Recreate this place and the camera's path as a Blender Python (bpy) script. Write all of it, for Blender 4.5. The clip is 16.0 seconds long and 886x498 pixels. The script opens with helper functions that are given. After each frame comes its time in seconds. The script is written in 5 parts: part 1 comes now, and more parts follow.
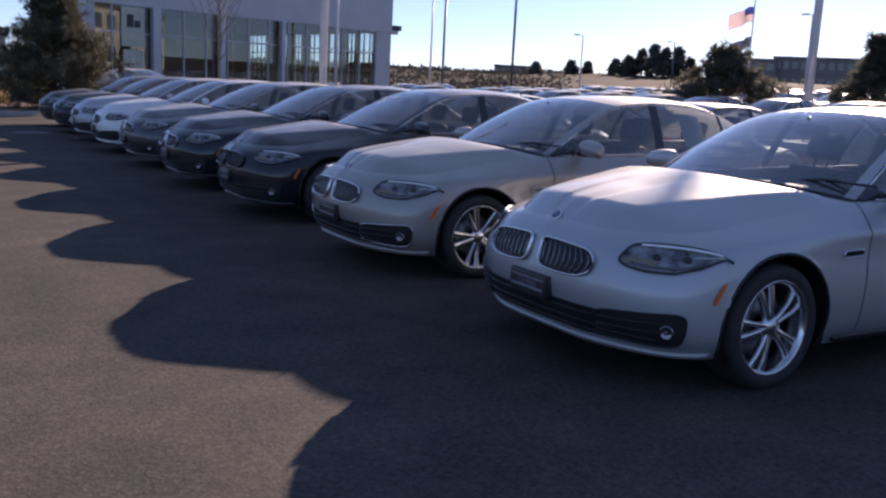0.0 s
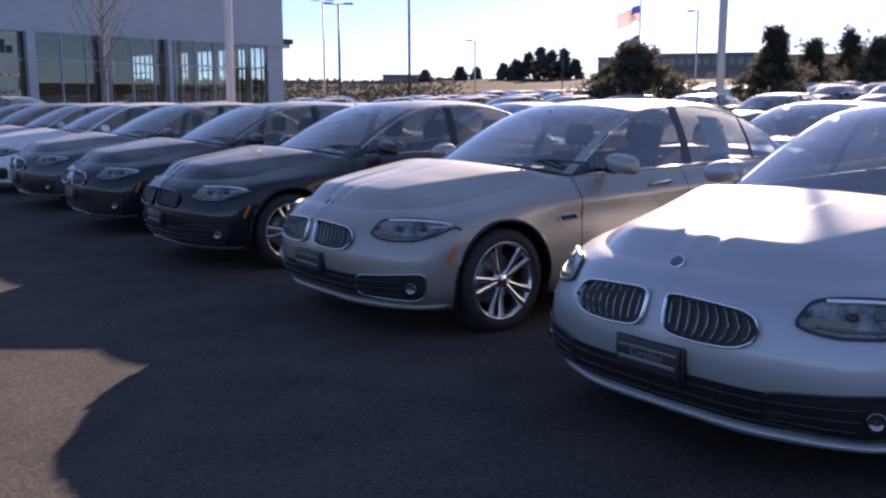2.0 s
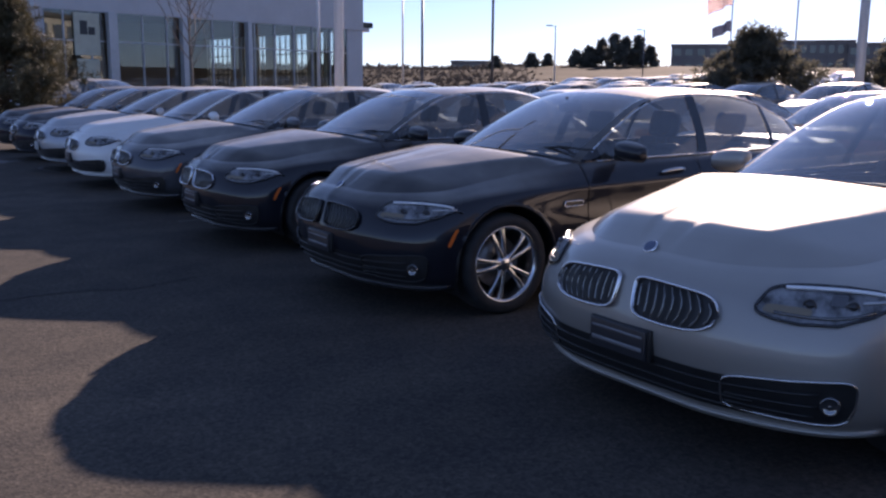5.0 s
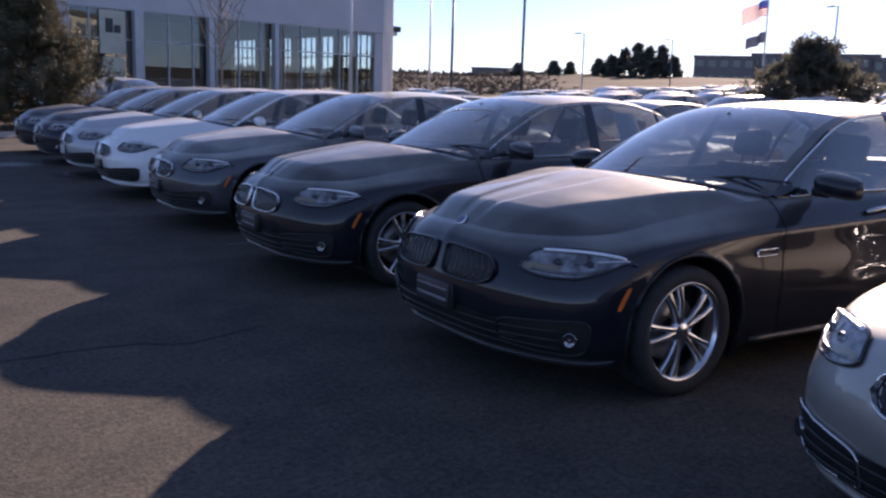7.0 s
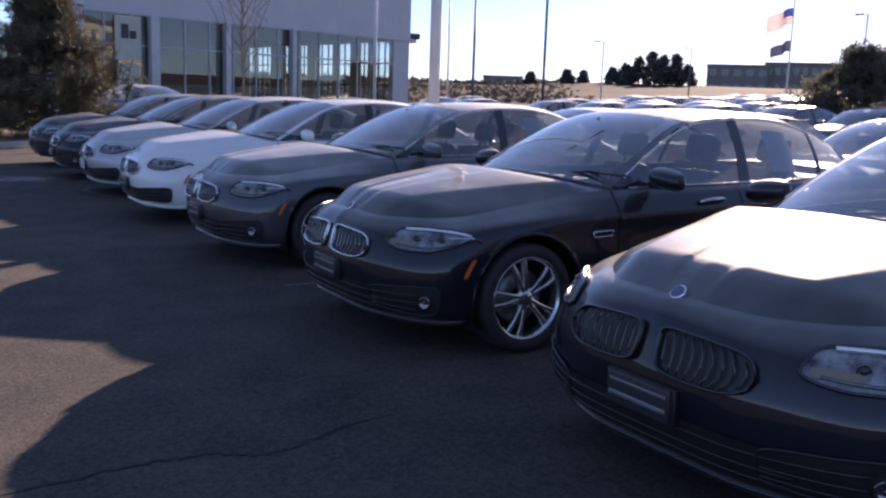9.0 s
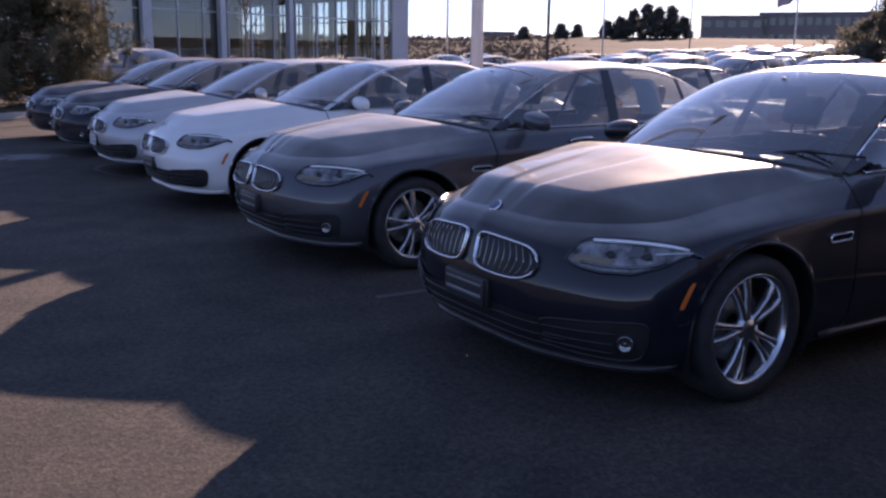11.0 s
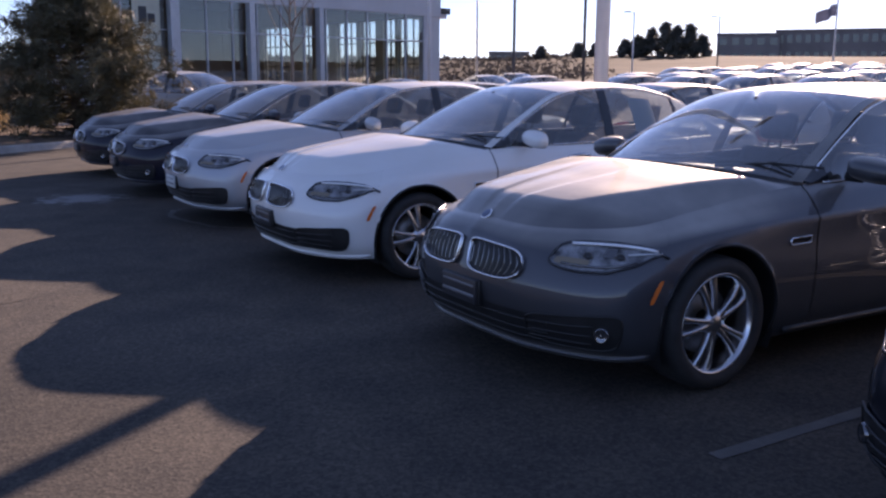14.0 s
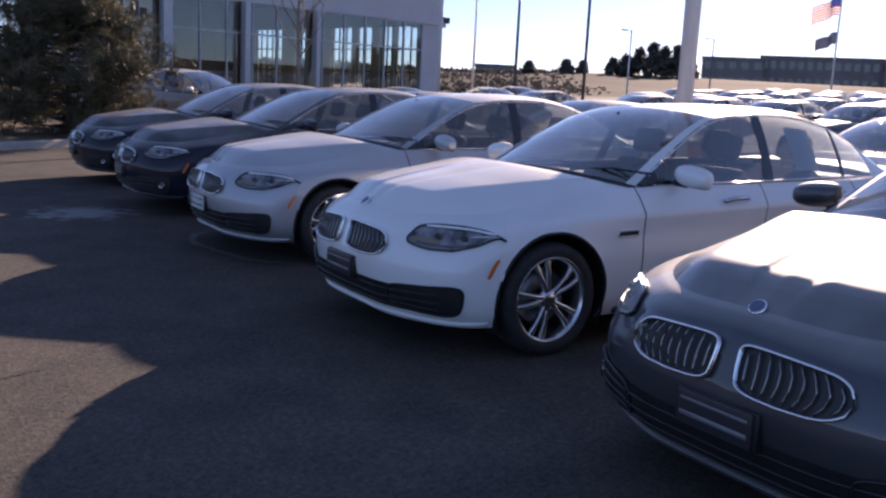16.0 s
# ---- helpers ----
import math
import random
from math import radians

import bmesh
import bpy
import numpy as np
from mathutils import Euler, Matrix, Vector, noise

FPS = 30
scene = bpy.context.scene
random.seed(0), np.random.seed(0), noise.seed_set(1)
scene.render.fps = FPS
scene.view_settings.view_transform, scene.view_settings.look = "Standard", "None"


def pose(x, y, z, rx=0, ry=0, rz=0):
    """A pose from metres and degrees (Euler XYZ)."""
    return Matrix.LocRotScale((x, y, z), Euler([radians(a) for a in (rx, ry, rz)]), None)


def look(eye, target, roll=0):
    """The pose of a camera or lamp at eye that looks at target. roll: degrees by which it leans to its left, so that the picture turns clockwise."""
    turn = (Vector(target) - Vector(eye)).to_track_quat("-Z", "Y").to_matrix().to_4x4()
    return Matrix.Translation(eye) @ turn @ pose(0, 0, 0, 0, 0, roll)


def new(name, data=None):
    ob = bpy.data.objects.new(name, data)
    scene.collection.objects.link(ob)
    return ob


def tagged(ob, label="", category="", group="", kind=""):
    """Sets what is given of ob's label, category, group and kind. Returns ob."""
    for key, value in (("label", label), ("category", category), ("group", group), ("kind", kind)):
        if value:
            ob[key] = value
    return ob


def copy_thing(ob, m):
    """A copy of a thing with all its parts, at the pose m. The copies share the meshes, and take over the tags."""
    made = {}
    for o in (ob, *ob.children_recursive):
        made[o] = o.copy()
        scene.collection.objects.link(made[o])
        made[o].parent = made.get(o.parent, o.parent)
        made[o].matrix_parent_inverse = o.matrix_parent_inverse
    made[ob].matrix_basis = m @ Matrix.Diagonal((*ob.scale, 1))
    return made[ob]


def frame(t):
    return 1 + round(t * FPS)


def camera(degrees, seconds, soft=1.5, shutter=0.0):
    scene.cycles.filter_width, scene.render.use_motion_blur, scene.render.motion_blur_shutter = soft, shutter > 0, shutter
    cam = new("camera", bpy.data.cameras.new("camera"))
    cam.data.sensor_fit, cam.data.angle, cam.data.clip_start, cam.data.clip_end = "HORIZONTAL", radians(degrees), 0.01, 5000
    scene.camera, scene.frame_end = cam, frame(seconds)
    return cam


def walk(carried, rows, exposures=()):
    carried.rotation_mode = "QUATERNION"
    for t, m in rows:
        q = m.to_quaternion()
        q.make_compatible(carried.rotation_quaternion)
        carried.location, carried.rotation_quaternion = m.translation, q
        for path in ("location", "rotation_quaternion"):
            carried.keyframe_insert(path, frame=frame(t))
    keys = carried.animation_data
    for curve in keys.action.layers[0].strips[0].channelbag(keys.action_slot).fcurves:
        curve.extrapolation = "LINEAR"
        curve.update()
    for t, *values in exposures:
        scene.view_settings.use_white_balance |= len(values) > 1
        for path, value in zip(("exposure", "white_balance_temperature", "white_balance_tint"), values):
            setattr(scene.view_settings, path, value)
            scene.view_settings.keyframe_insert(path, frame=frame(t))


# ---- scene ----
cam = camera(53.1, 16.0, soft=2.4)
METRES, EYE, TILT, LEAN, TURN = 13.2, 1.42, 2.05, 0.0, -30.7
ROWS = [
    (0.0, 0.0, 0.0, 0.0, 0.6, -12.09, -2.83),
    (0.5, -0.0139, 0.0256, -0.0007, -2.09, -12.32, -0.32),
    (1.0, -0.0262, 0.0535, -0.0008, 0.82, -11.3, -1.09),
    (1.5, -0.0415, 0.0812, -0.0027, -1.8, -11.4, -1.95),
    (2.0, -0.055, 0.1055, -0.0038, -6.59, -11.28, -0.2),
    (2.5, -0.0672, 0.1321, -0.0044, -4.1, -10.68, -0.95),
    (3.0, -0.0821, 0.16, -0.0065, -6.98, -11.71, -2.63),
    (3.5, -0.0957, 0.187, -0.0074, -9.79, -12.12, -1.18),
    (4.0, -0.1093, 0.2182, -0.0081, -3.55, -11.04, -2.53),
    (6.5, -0.1755, 0.3527, -0.0125, -2.79, -12.8, 0.36),
    (7.0, -0.1867, 0.3806, -0.0133, -1.22, -11.81, -1.75),
    (7.5, -0.2014, 0.4078, -0.0147, -3.15, -12.96, -2.61),
    (8.0, -0.213, 0.4347, -0.0148, -3.98, -12.46, 0.24),
    (8.5, -0.2244, 0.4622, -0.0152, -0.46, -11.01, -2.0),
    (11.0, -0.3022, 0.5986, -0.0199, -1.29, -13.95, -0.81),
    (11.5, -0.3191, 0.6253, -0.0203, 2.71, -13.25, -3.08),
    (12.0, -0.3393, 0.6516, -0.021, 0.31, -12.53, -2.32),
    (12.5, -0.3559, 0.6745, -0.0209, -0.72, -12.27, -0.61),
    (13.0, -0.3739, 0.7, -0.0224, 3.37, -11.6, -2.75),
    (13.5, -0.394, 0.7269, -0.0229, 0.69, -13.03, -2.51),
    (14.0, -0.4074, 0.7539, -0.0243, -0.57, -12.7, -0.29),
    (14.5, -0.4247, 0.7828, -0.0252, 1.09, -11.88, -2.44),
    (15.0, -0.443, 0.8133, -0.0254, -2.76, -12.2, -1.08),
    (15.5, -0.458, 0.8448, -0.027, -3.65, -12.81, 0.65),
    (16.0, -0.4755, 0.8759, -0.029, -1.56, -12.04, -2.9),
]
walk(cam, [(t, pose(0, 0, EYE, TILT, LEAN, TURN) @ pose(METRES * x, METRES * y, METRES * z, 90 + pitch, roll, yaw)) for t, x, y, z, yaw, pitch, roll in ROWS], exposures=((0.0, 0.9, 6950, 29), (0.5, 0.55, 6850, 26), (1.0, 1.1, 7000, 30), (1.5, 1.3, 7100, 31), (2.5, 1.0, 6850, 30), (4.0, 0.92, 6850, 30), (7.0, 1.1, 6950, 30), (8.5, 1.28, 7000, 30), (11.0, 1.25, 7200, 37), (13.5, 1.22, 7200, 35), (15.0, 1.28, 7100, 32), (16.0, 1.08, 7000, 31)))

# ---- world, sun, exposure ----
SUN_AZ, SUN_EL = 53.5, 17.6
world = bpy.data.worlds.new("sky_world")
scene.world = world
world.use_nodes = True
wn = world.node_tree
wn.nodes.clear()
sky = wn.nodes.new("ShaderNodeTexSky")
sky.sky_type = "NISHITA"
sky.sun_disc = False
sky.sun_elevation, sky.sun_rotation = radians(SUN_EL), radians(SUN_AZ)
sky.altitude, sky.air_density, sky.dust_density, sky.ozone_density = 1700, 0.8, 0.35, 4.0
wbg = wn.nodes.new("ShaderNodeBackground")
wbg.inputs["Strength"].default_value = 0.07
sky_fill = wn.nodes.new("ShaderNodeMix")  # plain pale blue added evenly over the whole sky as fill light
sky_fill.data_type, sky_fill.blend_type = "RGBA", "ADD"
sky_fill.inputs[0].default_value = 1.0
sky_fill.inputs[7].default_value = (0.46, 0.80, 1.45, 1)
wout = wn.nodes.new("ShaderNodeOutputWorld")
wn.links.new(sky.outputs[0], sky_fill.inputs[6])
wn.links.new(sky_fill.outputs[2], wbg.inputs[0])
wn.links.new(wbg.outputs[0], wout.inputs[0])
sun = new("sun", bpy.data.lights.new("sun", "SUN"))
sun.data.energy, sun.data.angle, sun.data.color = 5.0, radians(0.53), (1.0, 0.89, 0.74)
SUN_DIR = Vector((math.sin(radians(SUN_AZ)) * math.cos(radians(SUN_EL)), math.cos(radians(SUN_AZ)) * math.cos(radians(SUN_EL)), math.sin(radians(SUN_EL))))
sun.matrix_world = look(SUN_DIR * 200, (0, 0, 0))


# ---- materials ----
def material(name, base=(0.5, 0.5, 0.5), rough=0.5, metal=0.0, coat=0.0, spec=0.5, vary=0.0, scale=8.0, bump=0.0, bump_scale=60.0, second=None, island=0.0):
    """A principled surface with coarse and fine variation and fine relief."""
    m = bpy.data.materials.new(name)
    m.use_nodes = True
    t = m.node_tree
    b = t.nodes["Principled BSDF"]
    b.inputs["Roughness"].default_value = rough
    b.inputs["Metallic"].default_value = metal
    b.inputs["Coat Weight"].default_value = coat
    b.inputs["Coat Roughness"].default_value = 0.03
    b.inputs["Specular IOR Level"].default_value = spec
    b.inputs["Base Color"].default_value = (*base, 1)
    if vary or second or bump or island:
        tc = t.nodes.new("ShaderNodeTexCoord")
    if vary or second:
        n1, n2 = t.nodes.new("ShaderNodeTexNoise"), t.nodes.new("ShaderNodeTexNoise")
        for n, s in ((n1, scale), (n2, scale * 9)):
            n.inputs["Scale"].default_value = s
            n.inputs["Detail"].default_value = 6
            t.links.new(tc.outputs["Object"], n.inputs["Vector"])
        add = t.nodes.new("ShaderNodeMath")
        add.operation = "MULTIPLY_ADD"
        add.inputs[1].default_value = 0.4
        t.links.new(n2.outputs[0], add.inputs[0])
        t.links.new(n1.outputs[0], add.inputs[2])
        ramp = t.nodes.new("ShaderNodeValToRGB")
        lo = tuple(c * (1 - vary) for c in base)
        hi = second or tuple(min(1, c * (1 + vary)) for c in base)
        ramp.color_ramp.elements[0].position, ramp.color_ramp.elements[0].color = 0.5, (*lo, 1)
        ramp.color_ramp.elements[1].position, ramp.color_ramp.elements[1].color = 0.9, (*hi, 1)
        t.links.new(add.outputs[0], ramp.inputs[0])
        t.links.new(ramp.outputs[0], b.inputs["Base Color"])
    if bump:
        n3, bp = t.nodes.new("ShaderNodeTexNoise"), t.nodes.new("ShaderNodeBump")
        n3.inputs["Scale"].default_value, n3.inputs["Detail"].default_value = bump_scale, 5
        bp.inputs["Strength"].default_value, bp.inputs["Distance"].default_value = bump, 0.02
        t.links.new(tc.outputs["Object"], n3.inputs["Vector"])
        t.links.new(n3.outputs[0], bp.inputs["Height"])
        t.links.new(bp.outputs[0], b.inputs["Normal"])
    return m


def leafy(m, share=0.45):
    """Lets a leaf material pass part of the light through."""
    t = m.node_tree
    b, out = t.nodes["Principled BSDF"], t.nodes["Material Output"]
    tr, mix = t.nodes.new("ShaderNodeBsdfTranslucent"), t.nodes.new("ShaderNodeMixShader")
    source = b.inputs["Base Color"].links
    if source:
        t.links.new(source[0].from_socket, tr.inputs[0])
    else:
        tr.inputs[0].default_value = b.inputs["Base Color"].default_value
    mix.inputs[0].default_value = share
    t.links.new(b.outputs[0], mix.inputs[1])
    t.links.new(tr.outputs[0], mix.inputs[2])
    t.links.new(mix.outputs[0], out.inputs[0])
    return m


def glass_material(name, tint, gloss_floor=0.04, rough=0.0, haze=0.0, grazing=0.9, power=4.0):
    """Thin pane: clear with a tint, mirror gloss that grows at grazing angles."""
    m = bpy.data.materials.new(name)
    m.use_nodes = True
    t = m.node_tree
    t.nodes.clear()
    out, mix = t.nodes.new("ShaderNodeOutputMaterial"), t.nodes.new("ShaderNodeMixShader")
    tr, gl = t.nodes.new("ShaderNodeBsdfTransparent"), t.nodes.new("ShaderNodeBsdfGlossy")
    lw, pw, ma = t.nodes.new("ShaderNodeLayerWeight"), t.nodes.new("ShaderNodeMath"), t.nodes.new("ShaderNodeMath")
    tr.inputs[0].default_value = (*tint, 1)
    gl.inputs["Color"].default_value = (1, 1, 1, 1)
    gl.inputs["Roughness"].default_value = rough
    lw.inputs[0].default_value = 0.5
    pw.operation, pw.inputs[1].default_value = "POWER", power
    ma.operation, ma.inputs[1].default_value, ma.inputs[2].default_value = "MULTIPLY_ADD", grazing, gloss_floor
    t.links.new(lw.outputs["Facing"], pw.inputs[0])
    t.links.new(pw.outputs[0], ma.inputs[0])
    t.links.new(ma.outputs[0], mix.inputs[0])
    t.links.new(tr.outputs[0], mix.inputs[1])
    t.links.new(gl.outputs[0], mix.inputs[2])
    film, over = t.nodes.new("ShaderNodeBsdfDiffuse"), t.nodes.new("ShaderNodeMixShader")
    film.inputs[0].default_value = (0.55, 0.54, 0.52, 1)
    over.inputs[0].default_value = haze
    back, dusty = t.nodes.new("ShaderNodeBsdfTranslucent"), t.nodes.new("ShaderNodeMixShader")
    back.inputs[0].default_value = (0.55, 0.55, 0.56, 1)
    dusty.inputs[0].default_value = 0.5
    t.links.new(film.outputs[0], dusty.inputs[1])
    t.links.new(back.outputs[0], dusty.inputs[2])
    t.links.new(mix.outputs[0], over.inputs[1])
    t.links.new(dusty.outputs[0], over.inputs[2])
    t.links.new(over.outputs[0], out.inputs[0])
    return m


def paint(name, base, metal, dust=0.42, spec=0.5, coat=1.0):
    """Car lacquer: flaked base under clear coat, with road dust settled on what faces up."""
    m = material(name, base, 0.55 if metal else 0.4, metal, coat, spec)
    t = m.node_tree
    b = t.nodes["Principled BSDF"]
    tc, n, r = t.nodes.new("ShaderNodeTexCoord"), t.nodes.new("ShaderNodeTexNoise"), t.nodes.new("ShaderNodeMapRange")
    n.inputs["Scale"].default_value, n.inputs["Detail"].default_value = 3.0, 9
    r.inputs[1].default_value, r.inputs[2].default_value, r.inputs[3].default_value, r.inputs[4].default_value = 0.4, 0.75, 0.015, 0.06
    t.links.new(tc.outputs["Object"], n.inputs["Vector"])
    t.links.new(n.outputs[0], r.inputs[0])
    t.links.new(r.outputs[0], b.inputs["Coat Roughness"])
    ge, sep, up, amt = t.nodes.new("ShaderNodeNewGeometry"), t.nodes.new("ShaderNodeSeparateXYZ"), t.nodes.new("ShaderNodeMapRange"), t.nodes.new("ShaderNodeMath")
    ab = t.nodes.new("ShaderNodeMath")
    ab.operation = "ABSOLUTE"
    up.inputs[1].default_value, up.inputs[2].default_value, up.inputs[3].default_value, up.inputs[4].default_value = 0.55, 0.98, 0.03, dust * 2
    t.links.new(ge.outputs["Normal"], sep.inputs[0])
    t.links.new(sep.outputs[2], ab.inputs[0])
    t.links.new(ab.outputs[0], up.inputs[0])
    amt.operation = "MULTIPLY"
    t.links.new(up.outputs[0], amt.inputs[0])
    t.links.new(n.outputs[0], amt.inputs[1])
    film, mix = t.nodes.new("ShaderNodeBsdfDiffuse"), t.nodes.new("ShaderNodeMixShader")
    film.inputs[0].default_value = (0.36, 0.33, 0.28, 1)
    sheen, dirt = t.nodes.new("ShaderNodeBsdfGlossy"), t.nodes.new("ShaderNodeMixShader")
    sheen.inputs["Color"].default_value = (0.80, 0.75, 0.67, 1)
    sheen.inputs["Roughness"].default_value = 0.66
    dirt.inputs[0].default_value = 0.72
    t.links.new(film.outputs[0], dirt.inputs[1])
    t.links.new(sheen.outputs[0], dirt.inputs[2])
    out = t.nodes["Material Output"]
    t.links.new(amt.outputs[0], mix.inputs[0])
    t.links.new(b.outputs[0], mix.inputs[1])
    t.links.new(dirt.outputs[0], mix.inputs[2])
    t.links.new(mix.outputs[0], out.inputs[0])
    return m


PAINTS = {
    "silver": paint("paint_silver", (0.46, 0.48, 0.50), 0.75),
    "champagne": paint("paint_champagne", (0.37, 0.35, 0.325), 0.75),
    "black": paint("paint_black", (0.004, 0.006, 0.013), 0.0, 0.29, 0.08, 0.9),
    "grey": paint("paint_grey", (0.062, 0.067, 0.080), 0.75),
    "white": paint("paint_white", (0.78, 0.78, 0.77), 0.0),
    "pale_silver": paint("paint_pale_silver", (0.42, 0.44, 0.47), 0.7),
    "dark_blue": paint("paint_dark_blue", (0.005, 0.007, 0.020), 0.0, 0.26, 0.05, 0.6),
    "red": paint("paint_red", (0.25, 0.02, 0.02), 0.3),
}
GLASS = glass_material("car_glass", (0.42, 0.47, 0.49), 0.09, 0.0, 0.07, 0.75, 2.2)
LENS = glass_material("lamp_lens", (0.88, 0.89, 0.90), 0.02, grazing=0.45)
CHROME = material("chrome", (0.85, 0.85, 0.87), 0.08, 1.0)
ALLOY = material("alloy", (0.62, 0.63, 0.65), 0.25, 1.0, 0.4, vary=0.08, scale=12)
RUBBER = material("rubber", (0.022, 0.022, 0.023), 0.75, vary=0.3, scale=20, bump=0.15, bump_scale=120)
TRIM = material("black_trim", (0.015, 0.015, 0.016), 0.4, vary=0.2, scale=15)
GLOSS_BLACK = material("gloss_black", (0.01, 0.01, 0.012), 0.12, coat=0.6)
CABIN = material("cabin_fabric", (0.03, 0.029, 0.03), 0.6, vary=0.3, scale=20, bump=0.2, bump_scale=200)
AMBER = material("amber_reflector", (0.75, 0.16, 0.03), 0.2, coat=0.5)
LAMP_DARK = material("lamp_housing", (0.09, 0.09, 0.095), 0.35, 0.3, vary=0.5, scale=22, second=(0.45, 0.45, 0.46))
LAMP_CHROME = material("lamp_reflector", (0.88, 0.89, 0.9), 0.3, 0.6)
BLUE_BADGE = material("badge_blue", (0.10, 0.13, 0.20), 0.4)
TURN_LAMP = material("turn_lamp", (0.30, 0.23, 0.15), 0.3, coat=0.4)
PLATE = material("dealer_plate", (0.03, 0.03, 0.035), 0.35, coat=0.3)
PLATE_PRINT = material("plate_print", (0.2, 0.2, 0.21), 0.4)
PAPER = material("sticker_paper", (0.55, 0.56, 0.55), 0.7, vary=0.06, scale=9)
SLAT = material("grille_slat", (0.22, 0.215, 0.215), 0.25, 1.0)
DISC = material("brake_disc", (0.25, 0.24, 0.23), 0.4, 0.9, vary=0.2, scale=20)


# ---- mesh helpers ----
def mesh_of(name, verts, faces, mat, smooth=True):
    me = bpy.data.meshes.new(name)
    me.from_pydata([tuple(map(float, v)) for v in verts], [], faces)
    if smooth:
        me.polygons.foreach_set("use_smooth", [True] * len(me.polygons))
    if mat:
        me.materials.append(mat)
    me.update()
    return me


def join(*pieces):
    """Verts and faces of several pieces as one."""
    vs, fs = [], []
    for v, f in pieces:
        k = len(vs)
        vs += [tuple(p) for p in v]
        fs += [tuple(i + k for i in q) for q in f]
    return vs, fs


def sheet(P, close_u=False, close_v=False):
    """Verts and faces of a grid of points."""
    P = np.asarray(P, float)
    n, m = P.shape[:2]
    fs = []
    for i in range(n if close_u else n - 1):
        for j in range(m if close_v else m - 1):
            a, b = i * m + j, i * m + (j + 1) % m
            c, d = ((i + 1) % n) * m + (j + 1) % m, ((i + 1) % n) * m + j
            fs.append((a, b, c, d))
    return [tuple(p) for p in P.reshape(-1, 3)], fs


def tube(path, r, n=6, closed=False):
    """A round rod along a path; r a radius or one a point."""
    path = np.asarray(path, float)
    k = len(path)
    r = np.broadcast_to(r, k)
    rings = []
    for i in range(k):
        a, b = (path[i - 1] if i or closed else path[i]), (path[(i + 1) % k] if i < k - 1 or closed else path[i])
        t = (b - a) / max(np.linalg.norm(b - a), 1e-9)
        up = np.array((0, 0, 1.0)) if abs(t[2]) < 0.9 else np.array((1.0, 0, 0))
        u = np.cross(t, up)
        u /= np.linalg.norm(u)
        w = np.cross(u, t)
        rings.append([path[i] + r[i] * (math.cos(q) * u + math.sin(q) * w) for q in np.arange(n) * 2 * math.pi / n])
    v, f = sheet(rings, close_u=closed, close_v=True)
    if not closed:
        f += [tuple(range(n))[::-1], tuple(range((k - 1) * n, k * n))]
    return v, f


def box(x0, y0, z0, x1, y1, z1, bevel=0.0):
    """A block with chamfered edges."""
    bm = bmesh.new()
    bmesh.ops.create_cube(bm, size=1)
    bmesh.ops.scale(bm, vec=(x1 - x0, y1 - y0, z1 - z0), verts=bm.verts)
    bmesh.ops.translate(bm, vec=((x0 + x1) / 2, (y0 + y1) / 2, (z0 + z1) / 2), verts=bm.verts)
    if bevel:
        bmesh.ops.bevel(bm, geom=bm.edges[:], offset=bevel, segments=2, affect="EDGES", profile=0.6)
    v = [tuple(p.co) for p in bm.verts]
    bm.verts.index_update()
    f = [tuple(p.index for p in q.verts) for q in bm.faces]
    bm.free()
    return v, f


def lathe(profile, n=28, axis="y"):
    """A turned body from (radius, height) pairs."""
    rings = []
    for r, h in profile:
        ring = []
        for q in np.arange(n) * 2 * math.pi / n:
            a, b = r * math.cos(q), r * math.sin(q)
            ring.append((a, h, b) if axis == "y" else (a, b, h))
        rings.append(ring)
    return sheet(rings, close_v=True)


def moved(piece, dx=0, dy=0, dz=0, m=None):
    v, f = piece
    if m is not None:
        return [tuple(m @ Vector(p)) for p in v], f
    return [(p[0] + dx, p[1] + dy, p[2] + dz) for p in v], f


def flip_y(piece):
    v, f = piece
    return [(p[0], -p[1], p[2]) for p in v], [tuple(reversed(q)) for q in f]


def part(name, piece, mat, parent=None, label="", smooth=True):
    """One mesh object under a thing or a part."""
    ob = new(name, mesh_of(name, *piece, mat, smooth))
    if parent:
        ob.parent = parent
    return tagged(ob, label)


def crom(points, t):
    """A smooth curve through knots, at parameters in knots."""
    K = np.asarray(points, float)
    t = np.clip(np.asarray(t, float), 0, len(K) - 1 - 1e-9)
    i = t.astype(int)
    f = (t - i).reshape(t.shape + (1,) * (K.ndim - 1))
    ext = np.concatenate([2 * K[:1] - K[1:2], K, 2 * K[-1:] - K[-2:-1]])
    a, b, c, d = ext[i], ext[i + 1], ext[i + 2], ext[i + 3]
    return 0.5 * (2 * b + (c - a) * f + (2 * a - 5 * b + 4 * c - d) * f ** 2 + (3 * b - a - 3 * c + d) * f ** 3)


# ---- the saloon car: nose at x = 0, tail at x = 4.9, standing on z = 0 ----
# Lines round the body from the middle of the nose (first knot) by the corner, the wheel, the doors and the tail corner to the middle of the tail.
L_SILL = [(0.12, 0, 0.19), (0.15, 0.42, 0.19), (0.38, 0.79, 0.19), (0.83, 0.88, 0.20), (1.5, 0.85, 0.19), (2.7, 0.86, 0.19), (4.1, 0.87, 0.22), (4.7, 0.80, 0.27), (4.86, 0, 0.29)]
L_LIP = [(0.045, 0, 0.30), (0.08, 0.44, 0.30), (0.32, 0.83, 0.29), (0.83, 0.92, 0.32), (1.5, 0.905, 0.30), (2.7, 0.91, 0.30), (4.1, 0.92, 0.33), (4.72, 0.82, 0.37), (4.885, 0, 0.38)]
